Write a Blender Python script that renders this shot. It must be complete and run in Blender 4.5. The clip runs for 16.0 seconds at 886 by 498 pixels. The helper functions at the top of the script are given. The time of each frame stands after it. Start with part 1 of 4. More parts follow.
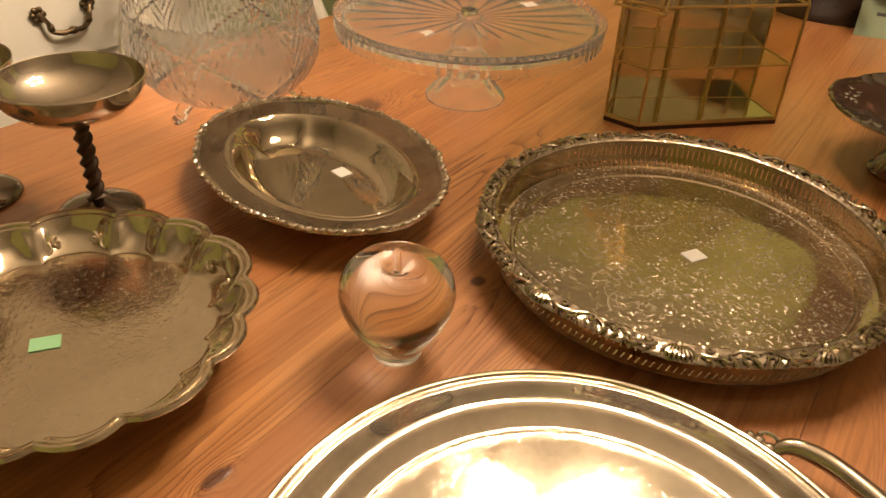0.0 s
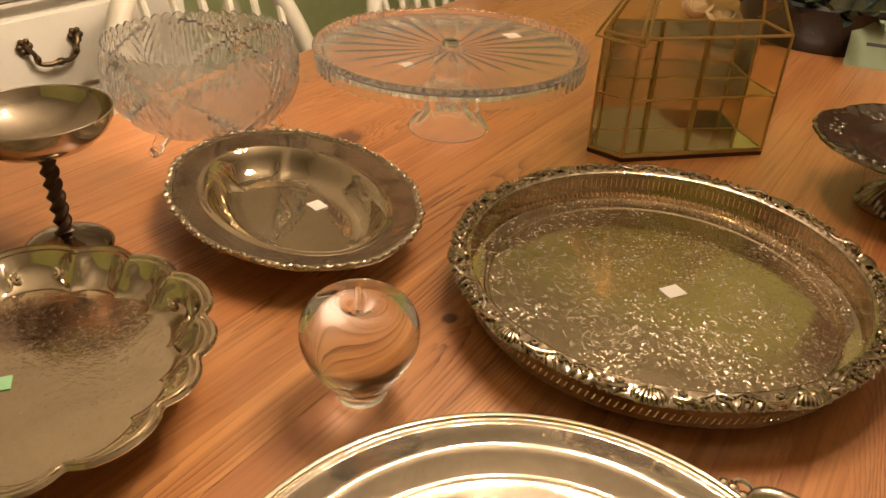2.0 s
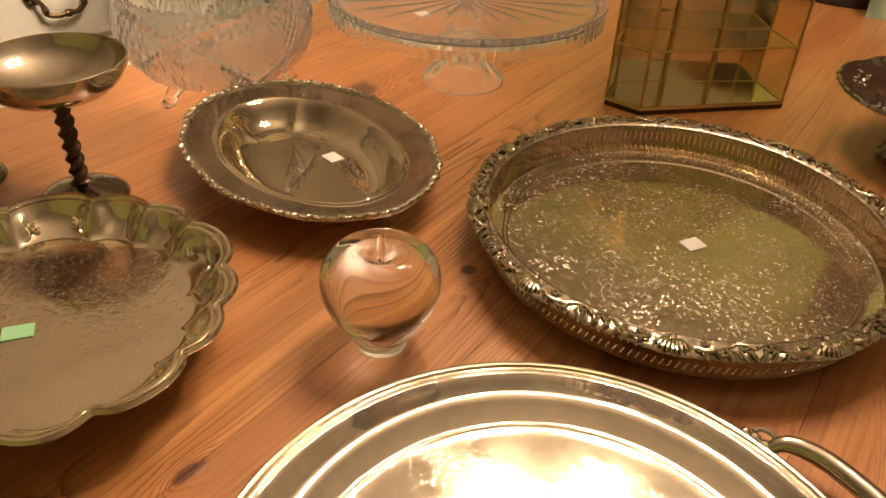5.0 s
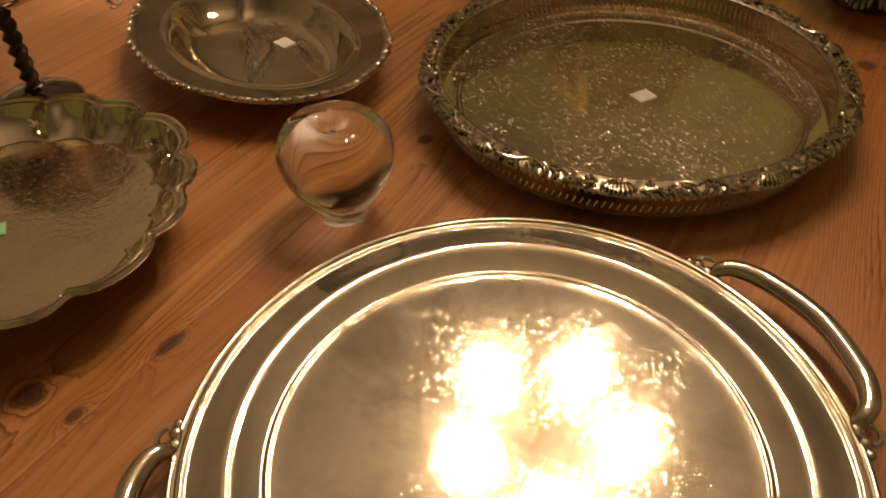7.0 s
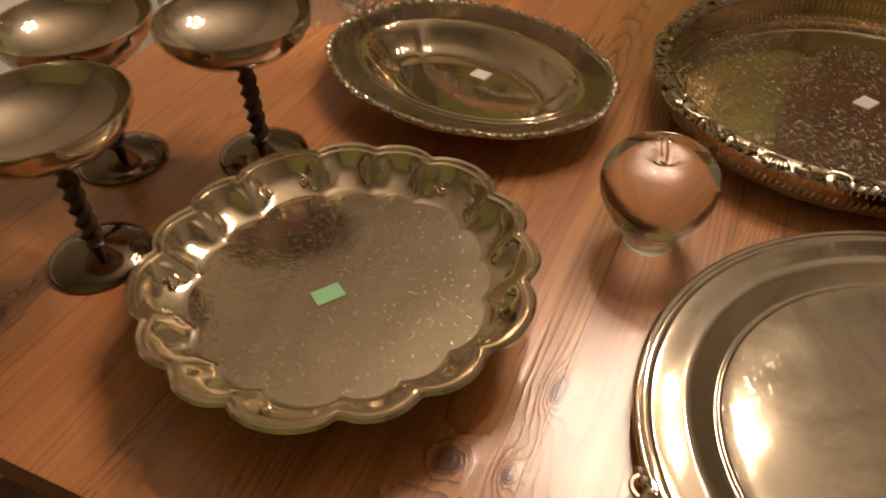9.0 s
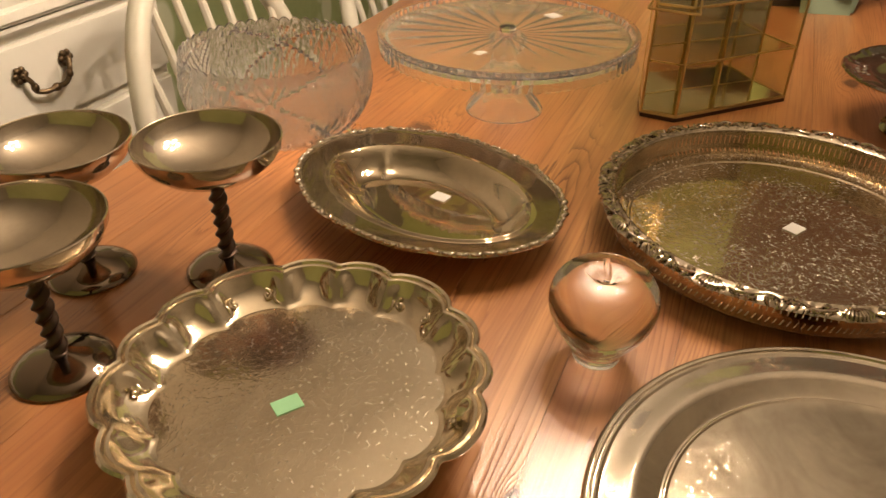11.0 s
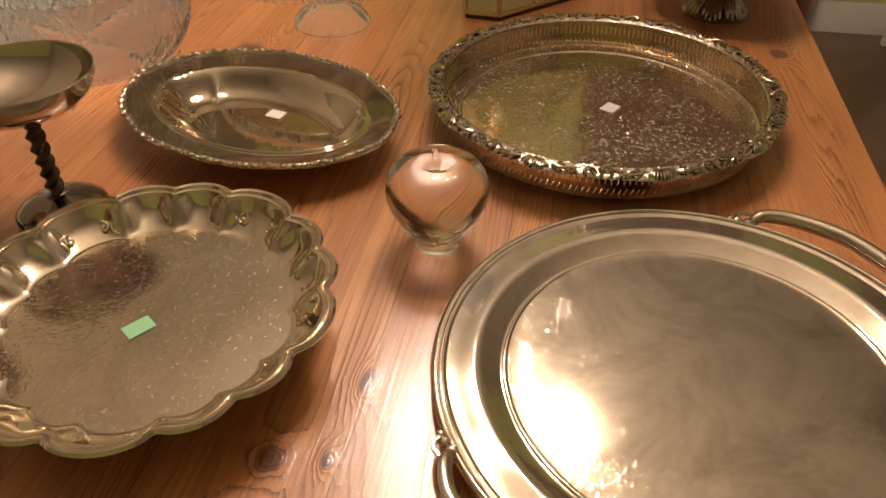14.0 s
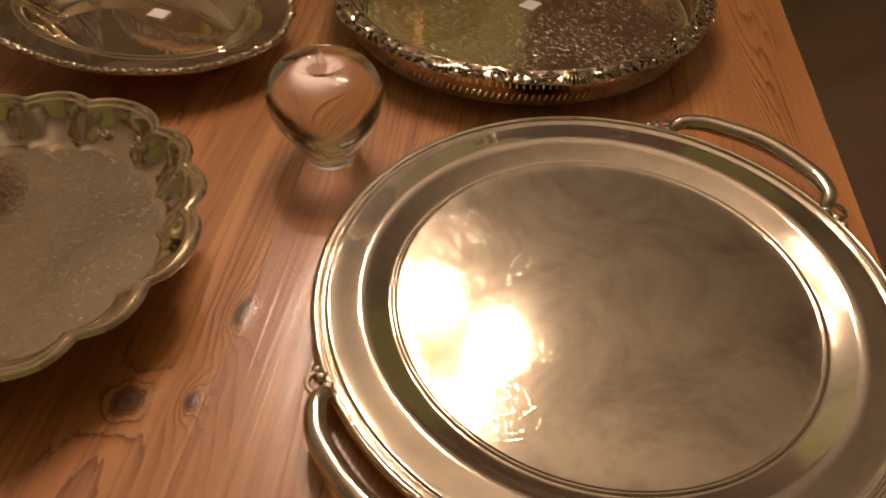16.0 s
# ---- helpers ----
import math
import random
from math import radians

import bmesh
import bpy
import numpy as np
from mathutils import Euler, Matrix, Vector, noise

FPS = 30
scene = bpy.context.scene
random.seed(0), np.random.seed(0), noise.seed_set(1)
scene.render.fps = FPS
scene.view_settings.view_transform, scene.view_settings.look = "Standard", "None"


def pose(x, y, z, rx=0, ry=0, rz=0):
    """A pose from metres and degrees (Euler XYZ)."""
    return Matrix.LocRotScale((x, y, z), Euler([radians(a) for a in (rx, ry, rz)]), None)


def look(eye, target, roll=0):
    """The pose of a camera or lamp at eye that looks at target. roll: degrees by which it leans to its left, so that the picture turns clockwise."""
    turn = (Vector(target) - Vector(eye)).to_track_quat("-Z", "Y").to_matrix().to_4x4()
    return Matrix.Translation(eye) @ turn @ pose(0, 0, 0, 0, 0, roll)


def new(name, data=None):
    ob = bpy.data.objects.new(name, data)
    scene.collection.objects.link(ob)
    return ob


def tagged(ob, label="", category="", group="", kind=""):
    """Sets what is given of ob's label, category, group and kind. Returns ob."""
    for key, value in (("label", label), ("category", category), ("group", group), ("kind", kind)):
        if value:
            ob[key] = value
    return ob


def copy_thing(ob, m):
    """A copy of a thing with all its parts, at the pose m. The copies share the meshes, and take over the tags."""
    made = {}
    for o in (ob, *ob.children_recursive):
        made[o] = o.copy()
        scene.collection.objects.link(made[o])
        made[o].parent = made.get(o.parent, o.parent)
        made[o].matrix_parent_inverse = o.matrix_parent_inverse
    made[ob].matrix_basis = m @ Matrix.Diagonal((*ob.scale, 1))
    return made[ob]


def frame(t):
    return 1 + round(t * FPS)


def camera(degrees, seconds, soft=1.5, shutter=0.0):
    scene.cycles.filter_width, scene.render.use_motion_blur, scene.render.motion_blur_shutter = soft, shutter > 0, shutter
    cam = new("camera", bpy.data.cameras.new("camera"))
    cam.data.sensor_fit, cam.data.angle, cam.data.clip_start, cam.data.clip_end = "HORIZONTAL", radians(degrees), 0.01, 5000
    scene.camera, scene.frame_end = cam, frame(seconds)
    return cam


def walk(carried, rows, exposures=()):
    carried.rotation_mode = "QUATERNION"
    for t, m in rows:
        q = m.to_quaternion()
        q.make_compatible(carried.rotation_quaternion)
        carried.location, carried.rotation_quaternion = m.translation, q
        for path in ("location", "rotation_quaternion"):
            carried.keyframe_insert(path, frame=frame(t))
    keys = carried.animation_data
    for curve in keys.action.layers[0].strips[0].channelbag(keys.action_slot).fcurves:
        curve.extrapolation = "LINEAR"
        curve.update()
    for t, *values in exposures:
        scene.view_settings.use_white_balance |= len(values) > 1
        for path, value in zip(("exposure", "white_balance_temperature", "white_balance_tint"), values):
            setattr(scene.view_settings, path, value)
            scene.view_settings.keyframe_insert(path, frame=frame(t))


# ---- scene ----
cam = camera(60.7, 16.0, soft=1.5, shutter=0.35)
PATH = [
    (0, (0.251, -0.442, 1.123), (-0.653, 0.947, 0.004), 2.7),
    (0.5, (0.253, -0.441, 1.13), (-0.615, 0.966, 0.005), 2.8),
    (1, (0.257, -0.434, 1.128), (-0.622, 0.983, 0.024), 3.0),
    (1.5, (0.262, -0.423, 1.126), (-0.653, 0.998, 0.058), 2.5),
    (2, (0.264, -0.413, 1.122), (-0.673, 1.0, 0.062), 2.4),
    (2.5, (0.26, -0.414, 1.122), (-0.679, 0.993, 0.056), 2.3),
    (3, (0.256, -0.42, 1.123), (-0.688, 0.987, 0.061), 2.6),
    (5.5, (0.256, -0.419, 1.108), (-0.652, 0.919, -0.068), 2.2),
    (6, (0.259, -0.42, 1.102), (-0.65, 0.895, -0.1), 1.8),
    (6.5, (0.256, -0.431, 1.098), (-0.632, 0.846, -0.161), 1.3),
    (7, (0.291, -0.432, 1.106), (-0.504, 0.805, -0.249), -1.9),
    (7.3, (0.286, -0.439, 1.106), (-0.4, 0.816, -0.291), -1.2),
    (7.5, (0.258, -0.455, 1.104), (-0.296, 0.839, -0.317), 0.3),
    (7.8, (0.191, -0.505, 1.1), (-0.258, 0.797, -0.35), -1.2),
    (8, (0.138, -0.55, 1.087), (-0.214, 0.846, -0.301), -1.5),
    (8.5, (0.058, -0.538, 1.128), (-0.384, 0.703, -0.377), -0.9),
    (8.9, (0.048, -0.545, 1.126), (-0.586, 0.778, -0.233), -2.4),
    (9, (0.045, -0.548, 1.127), (-0.607, 0.782, -0.216), -2.6),
    (9.1, (0.05, -0.553, 1.123), (-0.638, 0.802, -0.177), -2.9),
    (11.5, (0.067, -0.567, 1.149), (-0.511, 0.999, 0.048), 0.7),
    (12, (0.08, -0.56, 1.152), (-0.385, 1.048, 0.058), 1.3),
    (12.5, (0.083, -0.561, 1.157), (-0.235, 1.106, 0.099), 3.4),
    (13, (0.093, -0.573, 1.157), (-0.144, 1.112, 0.105), 2.6),
    (13.5, (0.095, -0.593, 1.153), (-0.172, 1.038, 0.028), 0.7),
    (14, (0.094, -0.591, 1.139), (-0.194, 0.94, -0.115), -0.1),
    (14.5, (0.098, -0.592, 1.14), (-0.188, 0.928, -0.127), -0.2),
    (15, (0.102, -0.593, 1.14), (-0.191, 0.926, -0.127), -0.5),
    (15.5, (0.112, -0.578, 1.126), (-0.12, 0.894, -0.209), 0.3),
    (16, (0.132, -0.544, 1.108), (-0.018, 0.852, -0.316), 1.9),
]
# seconds, stops, white balance, tint
EXPOSURES = [(0, 0.18, 6450, 14), (3.0, 0.20, 6300, 13), (6.0, 0.12, 6600, 16), (6.6, -0.2, 6700, 16), (7.0, -0.82, 6900, 16), (7.5, -1.25, 7000, 16), (8.2, -1.5, 6600, 16), (8.6, -1.0, 6200, 15),
             (9.1, -0.42, 6050, 18), (11.3, 0.22, 6050, 13), (12.5, 0.36, 5950, 14), (13.2, 0.47, 5750, 13), (13.6, 0.38, 5750, 13), (14.0, 0.0, 5800, 18), (14.5, -0.22, 5750, 21), (15.2, -0.17, 5700, 20), (16.0, -0.60, 6150, 22)]
walk(cam, [(t, look(eye, target, roll)) for t, eye, target, roll in PATH], EXPOSURES)


# ---- light ----
TT = 0.75            # height of the table top
world = bpy.data.worlds.new("world")
scene.world = world
world.use_nodes = True
world.node_tree.nodes["Background"].inputs[0].default_value = (0.9, 0.75, 0.55, 1)
world.node_tree.nodes["Background"].inputs[1].default_value = 0.008
BULB = 430.0          # glow of each bulb
DIM_CUP_R, DIM_CUP_DROP = 0.030, 0.046   # cup added under each bulb to cut its light straight down
scene.view_settings.exposure = 0.0


# ---- materials ----
def material(name):
    m = bpy.data.materials.new(name)
    m.use_nodes = True
    nt = m.node_tree
    return m, nt, nt.nodes["Principled BSDF"]


def node(nt, kind, **ins):
    n = nt.nodes.new(kind)
    for k, v in ins.items():
        n.inputs[k.replace("_", " ")].default_value = v
    return n


def link(nt, a, b):
    nt.links.new(a, b)


def ramp(nt, fac, stops):
    r = nt.nodes.new("ShaderNodeValToRGB")
    el = r.color_ramp.elements
    while len(el) < len(stops):
        el.new(0.5)
    for e, (p, c) in zip(el, stops):
        e.position, e.color = p, (*c, 1) if len(c) == 3 else c
    link(nt, fac, r.inputs[0])
    return r.outputs[0]


def math_node(nt, op, a, b=None, c=None):
    n = nt.nodes.new("ShaderNodeMath")
    n.operation = op
    for k, v in enumerate((a, b, c)):
        if v is None:
            continue
        if isinstance(v, (int, float)):
            n.inputs[k].default_value = v
        else:
            link(nt, v, n.inputs[k])
    return n.outputs[0]


def mix_colour(nt, fac, a, b, mode="MIX"):
    n = nt.nodes.new("ShaderNodeMix")
    n.data_type, n.blend_type = "RGBA", mode
    for k, v in ((0, fac), (6, a), (7, b)):
        if isinstance(v, (int, float)):
            n.inputs[k].default_value = v
        elif isinstance(v, tuple):
            n.inputs[k].default_value = (*v, 1)
        else:
            link(nt, v, n.inputs[k])
    return n.outputs[2]


def coords(nt, scale=(1, 1, 1), kind="Object", shift=None):
    tc = nt.nodes.new("ShaderNodeTexCoord")
    out = tc.outputs[kind]
    if shift is not None:
        add = nt.nodes.new("ShaderNodeVectorMath")
        link(nt, out, add.inputs[0])
        link(nt, shift, add.inputs[1])
        out = add.outputs[0]
    mp = nt.nodes.new("ShaderNodeMapping")
    mp.inputs["Scale"].default_value = scale
    link(nt, out, mp.inputs[0])
    return mp.outputs[0]


def noise_tex(nt, vec, scale, detail=4.0, rough=0.55, distortion=0.0):
    n = node(nt, "ShaderNodeTexNoise", Scale=scale, Detail=detail, Roughness=rough, Distortion=distortion)
    link(nt, vec, n.inputs["Vector"])
    return n.outputs["Fac"]


def bump(nt, bsdf, height, strength, distance):
    b = node(nt, "ShaderNodeBump", Strength=strength, Distance=distance)
    link(nt, height, b.inputs["Height"])
    if bsdf.inputs["Normal"].links:
        link(nt, bsdf.inputs["Normal"].links[0].from_socket, b.inputs["Normal"])
    link(nt, b.outputs[0], bsdf.inputs["Normal"])


KNOTS = [(0.0, 0.0, 0.007, 0.008), (-0.027, -0.331, 0.005, 0.008), (-0.061, -0.336, 0.010, 0.012),
         (-0.02, -0.264, 0.006, 0.014), (-0.30, 0.215, 0.02, 0.03), (-0.12, 0.62, 0.012, 0.016),
         (0.20, 0.60, 0.012, 0.018), (0.335, 0.33, 0.012, 0.016), (0.29, 0.30, 0.009, 0.010), (-0.40, -0.36, 0.012, 0.016)]


def pine():
    """Aged, varnished pine with long grain along y and a few knots."""
    m, nt, b = material("pine")
    info = nt.nodes.new("ShaderNodeObjectInfo")
    shift = math_node(nt, "MULTIPLY", info.outputs["Random"], 23.0)
    comb = nt.nodes.new("ShaderNodeCombineXYZ")
    for k in range(3):
        link(nt, shift, comb.inputs[k])
    geo = nt.nodes.new("ShaderNodeNewGeometry")
    # nearness to the knots
    near = None
    for x, y, rx, ry in KNOTS:
        sub = nt.nodes.new("ShaderNodeVectorMath")
        sub.operation = "SUBTRACT"
        link(nt, geo.outputs["Position"], sub.inputs[0])
        sub.inputs[1].default_value = (x, y, TT)
        mul = nt.nodes.new("ShaderNodeVectorMath")
        mul.operation = "MULTIPLY"
        link(nt, sub.outputs[0], mul.inputs[0])
        mul.inputs[1].default_value = (1 / rx, 1 / ry, 0)
        ln = nt.nodes.new("ShaderNodeVectorMath")
        ln.operation = "LENGTH"
        link(nt, mul.outputs[0], ln.inputs[0])
        near = ln.outputs["Value"] if near is None else math_node(nt, "MINIMUM", near, ln.outputs["Value"])
    wob = noise_tex(nt, coords(nt, (60, 40, 60)), 1.0, 3)
    near = math_node(nt, "ADD", near, math_node(nt, "MULTIPLY", math_node(nt, "SUBTRACT", wob, 0.5), 1.1))
    knot = math_node(nt, "SUBTRACT", 1.0, math_node(nt, "SMOOTH_MIN", near, 1.0, 0.3))
    bend = math_node(nt, "DIVIDE", 0.022, math_node(nt, "ADD", 1.0, math_node(nt, "MULTIPLY", near, near)))
    # growth rings: a slow field across the board whose level lines are the grain
    slow = noise_tex(nt, coords(nt, (5.0, 0.55, 5.0), shift=comb.outputs[0]), 1.0, 2.0, 0.5, 0.3)
    sx = nt.nodes.new("ShaderNodeSeparateXYZ")
    link(nt, coords(nt, shift=comb.outputs[0]), sx.inputs[0])
    field = math_node(nt, "ADD", math_node(nt, "MULTIPLY", slow, 0.30), math_node(nt, "MULTIPLY", sx.outputs[0], 0.45))
    field = math_node(nt, "ADD", field, bend)
    fine = noise_tex(nt, coords(nt, (160, 3.0, 160), shift=comb.outputs[0]), 1.0, 3.0, 0.6)
    field = math_node(nt, "ADD", field, math_node(nt, "MULTIPLY", fine, 0.004))
    pitch = math_node(nt, "MULTIPLY_ADD", info.outputs["Random"], 260.0, 240.0)
    ring = math_node(nt, "FRACT", math_node(nt, "MULTIPLY", field, pitch))
    late = math_node(nt, "POWER", ring, 4.0)
    amount = noise_tex(nt, coords(nt, (13, 2.6, 13), shift=comb.outputs[0]), 1.0, 3.0)
    late = math_node(nt, "MULTIPLY", late, math_node(nt, "ADD", math_node(nt, "MULTIPLY_ADD", amount, 6.0, -2.65), math_node(nt, "DIVIDE", 2.6, math_node(nt, "MULTIPLY_ADD", near, near, 2.4))))
    late.node.use_clamp = True
    tone = mix_colour(nt, info.outputs["Random"], (0.570, 0.268, 0.090), (0.475, 0.196, 0.060))
    streak = ramp(nt, noise_tex(nt, coords(nt, (30, 1.3, 30), shift=comb.outputs[0]), 1.0, 5.0, 0.65, 0.5), [(0.47, (0, 0, 0)), (0.62, (1, 1, 1))])
    tone = mix_colour(nt, math_node(nt, "MULTIPLY", streak, 0.42), tone, (0.250, 0.080, 0.022))
    blotch = noise_tex(nt, coords(nt, (11, 3.2, 11), shift=comb.outputs[0]), 1.0, 4.0)
    spread = ramp(nt, blotch, [(0.35, (0, 0, 0)), (0.68, (1, 1, 1))])
    tone = mix_colour(nt, math_node(nt, "MULTIPLY", spread, 0.55), tone, (0.36, 0.130, 0.043))
    tone = mix_colour(nt, math_node(nt, "MULTIPLY", late, 0.8), tone, (0.115, 0.033, 0.010))
    fibre = noise_tex(nt, coords(nt, (330, 6.0, 330), shift=comb.outputs[0]), 1.0, 2.0)
    pores = ramp(nt, fibre, [(0.50, (0, 0, 0)), (0.72, (1, 1, 1))])
    tone = mix_colour(nt, math_node(nt, "MULTIPLY", pores, 0.4), tone, (0.16, 0.055, 0.02))
    kn = ramp(nt, knot, [(0.0, (0, 0, 0)), (0.35, (1, 1, 1))])
    tone = mix_colour(nt, math_node(nt, "MULTIPLY", kn, 0.85), tone, (0.07, 0.022, 0.010))
    link(nt, tone, b.inputs["Base Color"])
    rough = math_node(nt, "MULTIPLY_ADD", blotch, 0.25, 0.30)
    link(nt, rough, b.inputs["Roughness"])
    b.inputs["Specular IOR Level"].default_value = 0.3
    b.inputs["Coat IOR"].default_value = 1.75
    b.inputs["Coat Weight"].default_value = 1.0
    b.inputs["Coat Roughness"].default_value = 0.26
    bump(nt, b, late, 0.3, 0.0006)
    bump(nt, b, fibre, 0.5, 0.0004)
    bump(nt, b, blotch, 0.12, 0.003)
    link(nt, b.inputs["Normal"].links[0].from_socket, b.inputs["Coat Normal"])
    return m


def silver(name, colour=(0.70, 0.63, 0.51), rough=(0.14, 0.32), tarnish=0.4, engrave=0.0, scratch=0.15, dark=(0.22, 0.175, 0.125), patch=9.0, flecks=130.0, haze=0.25, blot=None, sparse=0.0, spread=0.34, medals=None, glint=0.0, cover=None):
    """Silver plate with tarnish, fine scratches and, on floors, engraved scrolls."""
    m, nt, b = material(name)
    b.inputs["Metallic"].default_value = 1.0
    base = coords(nt)
    cloud = noise_tex(nt, base, patch, 6.0, 0.65, 0.8)
    fine = noise_tex(nt, base, 140.0, 4.0, 0.7)
    stain = ramp(nt, cloud, [(0.42, (0, 0, 0)), (0.72, (1, 1, 1))])
    col = mix_colour(nt, math_node(nt, "MULTIPLY", stain, tarnish), colour, dark)
    col = mix_colour(nt, math_node(nt, "MULTIPLY", fine, 0.3), col, dark)
    if blot:
        off = nt.nodes.new("ShaderNodeVectorMath")
        off.operation = "DISTANCE"
        link(nt, base, off.inputs[0])
        off.inputs[1].default_value = (blot[0], blot[1], 0.025)
        ragged = math_node(nt, "ADD", off.outputs["Value"], math_node(nt, "MULTIPLY", math_node(nt, "SUBTRACT", cloud, 0.5), 0.03))
        ragged = math_node(nt, "ADD", ragged, math_node(nt, "MULTIPLY", math_node(nt, "SUBTRACT", fine, 0.5), 0.02))
        spot = ramp(nt, math_node(nt, "DIVIDE", ragged, blot[2]), [(0.55, (1, 1, 1)), (1.0, (0, 0, 0))])
        col = mix_colour(nt, math_node(nt, "MULTIPLY", spot, 0.7), col, (0.22, 0.15, 0.13))
    link(nt, col, b.inputs["Base Color"])
    r = math_node(nt, "MULTIPLY_ADD", cloud, rough[1] - rough[0], rough[0])
    r = math_node(nt, "ADD", r, math_node(nt, "MULTIPLY", math_node(nt, "SUBTRACT", fine, 0.5), 0.12))
    link(nt, r, b.inputs["Roughness"])
    sc = noise_tex(nt, coords(nt, (18, 420, 60)), 1.0, 2.0)
    bump(nt, b, sc, scratch, 0.0002)
    dent = noise_tex(nt, base, 26.0, 2.0)
    bump(nt, b, dent, 0.12, 0.002)
    if patch > 50:
        cast = node(nt, "ShaderNodeTexVoronoi", Scale=200.0)
        link(nt, base, cast.inputs["Vector"])
        bump(nt, b, cast.outputs["Distance"], 0.45, 0.0008)
        chased = ramp(nt, cast.outputs["Distance"], [(0.30, (0, 0, 0)), (0.62, (1, 1, 1))])
        col = mix_colour(nt, math_node(nt, "MULTIPLY", chased, 0.35), col, dark)
        link(nt, col, b.inputs["Base Color"])
    if engrave:
        warp = nt.nodes.new("ShaderNodeVectorMath")
        wn = node(nt, "ShaderNodeTexNoise", Scale=55.0, Detail=3.0)
        link(nt, base, wn.inputs["Vector"])
        warp.operation = "MULTIPLY_ADD"
        link(nt, wn.outputs["Color"], warp.inputs[0])
        warp.inputs[1].default_value = (0.012, 0.012, 0.0)
        link(nt, base, warp.inputs[2])
        vor = node(nt, "ShaderNodeTexVoronoi", Scale=flecks)
        vor.feature = "DISTANCE_TO_EDGE"
        link(nt, warp.outputs[0], vor.inputs["Vector"])
        lines = ramp(nt, vor.outputs["Distance"], [(0.0, (1, 1, 1)), (0.20, (0, 0, 0))])
        ringed = node(nt, "ShaderNodeTexVoronoi", Scale=24.0)
        link(nt, warp.outputs[0], ringed.inputs["Vector"])
        rings = math_node(nt, "SINE", math_node(nt, "MULTIPLY", ringed.outputs["Distance"], 34.0))
        scroll = ramp(nt, rings, [(0.70, (0, 0, 0)), (0.95, (1, 1, 1))])
        lo = 0.40 if cover is None else cover
        where = ramp(nt, noise_tex(nt, base, 17.0, 3.0), [(lo, (0, 0, 0)), (lo + 0.18, (1, 1, 1))])
        spots = ramp(nt, noise_tex(nt, base, 330.0, 2.0), [(0.48 + sparse, (0, 0, 0)), (0.60 + sparse, (1, 1, 1))])
        cut = math_node(nt, "MULTIPLY", math_node(nt, "MAXIMUM", math_node(nt, "MULTIPLY", lines, spots), math_node(nt, "MULTIPLY", scroll, 0.16)), where)
        if medals:
            # engraved roundels of rings and petals, set round the centre
            count, rad, size, phase, weight = medals
            xyz = nt.nodes.new("ShaderNodeSeparateXYZ")
            link(nt, base, xyz.inputs[0])
            ang = math_node(nt, "ARCTAN2", xyz.outputs[1], xyz.outputs[0])
            out = math_node(nt, "SQRT", math_node(nt, "ADD", math_node(nt, "POWER", xyz.outputs[0], 2.0), math_node(nt, "POWER", xyz.outputs[1], 2.0)))
            slot = math_node(nt, "SUBTRACT", math_node(nt, "FRACT", math_node(nt, "MULTIPLY_ADD", ang, count / (2 * math.pi), phase + 8.0)), 0.5)
            u = math_node(nt, "MULTIPLY", math_node(nt, "MULTIPLY", slot, 2 * math.pi / count), out)
            v = math_node(nt, "SUBTRACT", out, rad)
            far = math_node(nt, "SQRT", math_node(nt, "ADD", math_node(nt, "POWER", u, 2.0), math_node(nt, "POWER", v, 2.0)))
            ripple = ramp(nt, math_node(nt, "SINE", math_node(nt, "MULTIPLY", far, 6.3 * 5 / size)), [(0.70, (0, 0, 0)), (0.92, (1, 1, 1))])
            spokes = ramp(nt, math_node(nt, "SINE", math_node(nt, "MULTIPLY_ADD", math_node(nt, "ARCTAN2", v, u), 14.0, math_node(nt, "MULTIPLY", far, 500.0))), [(0.62, (0, 0, 0)), (0.90, (1, 1, 1))])
            inside = ramp(nt, math_node(nt, "DIVIDE", far, size), [(0.92, (1, 1, 1)), (1.0, (0, 0, 0))])
            broken = ramp(nt, noise_tex(nt, base, 160.0, 2.0), [(0.38, (0, 0, 0)), (0.55, (1, 1, 1))])
            roundel = math_node(nt, "MULTIPLY", math_node(nt, "MULTIPLY", math_node(nt, "MAXIMUM", ripple, spokes), inside), broken)
            cut = math_node(nt, "MAXIMUM", cut, math_node(nt, "MULTIPLY", roundel, weight))
        bump(nt, b, cut, engrave, 0.0006)
    if haze:
        # fine wear scatters a part of the light more widely
        wide = nt.nodes.new("ShaderNodeBsdfAnisotropic")
        wide.inputs["Roughness"].default_value = spread
        link(nt, col, wide.inputs["Color"])
        if b.inputs["Normal"].links:
            link(nt, b.inputs["Normal"].links[0].from_socket, wide.inputs["Normal"])
        mx = nt.nodes.new("ShaderNodeMixShader")
        worn = noise_tex(nt, base, 11.0, 5.0, 0.65, 0.5)
        share = math_node(nt, "MULTIPLY", worn, 2.0 * haze)
        if engrave:
            # the walls of the cuts throw light to all sides
            share = math_node(nt, "MAXIMUM", share, math_node(nt, "MULTIPLY", cut, glint))
            # paler colour put on the cuts to paint in their glints
            tint = mix_colour(nt, math_node(nt, "MULTIPLY", cut, glint), col, (0.93, 0.88, 0.76))
            link(nt, tint, wide.inputs["Color"])
        link(nt, share, mx.inputs[0])
        link(nt, b.outputs[0], mx.inputs[1])
        link(nt, wide.outputs[0], mx.inputs[2])
        link(nt, mx.outputs[0], nt.nodes["Material Output"].inputs["Surface"])
    return m


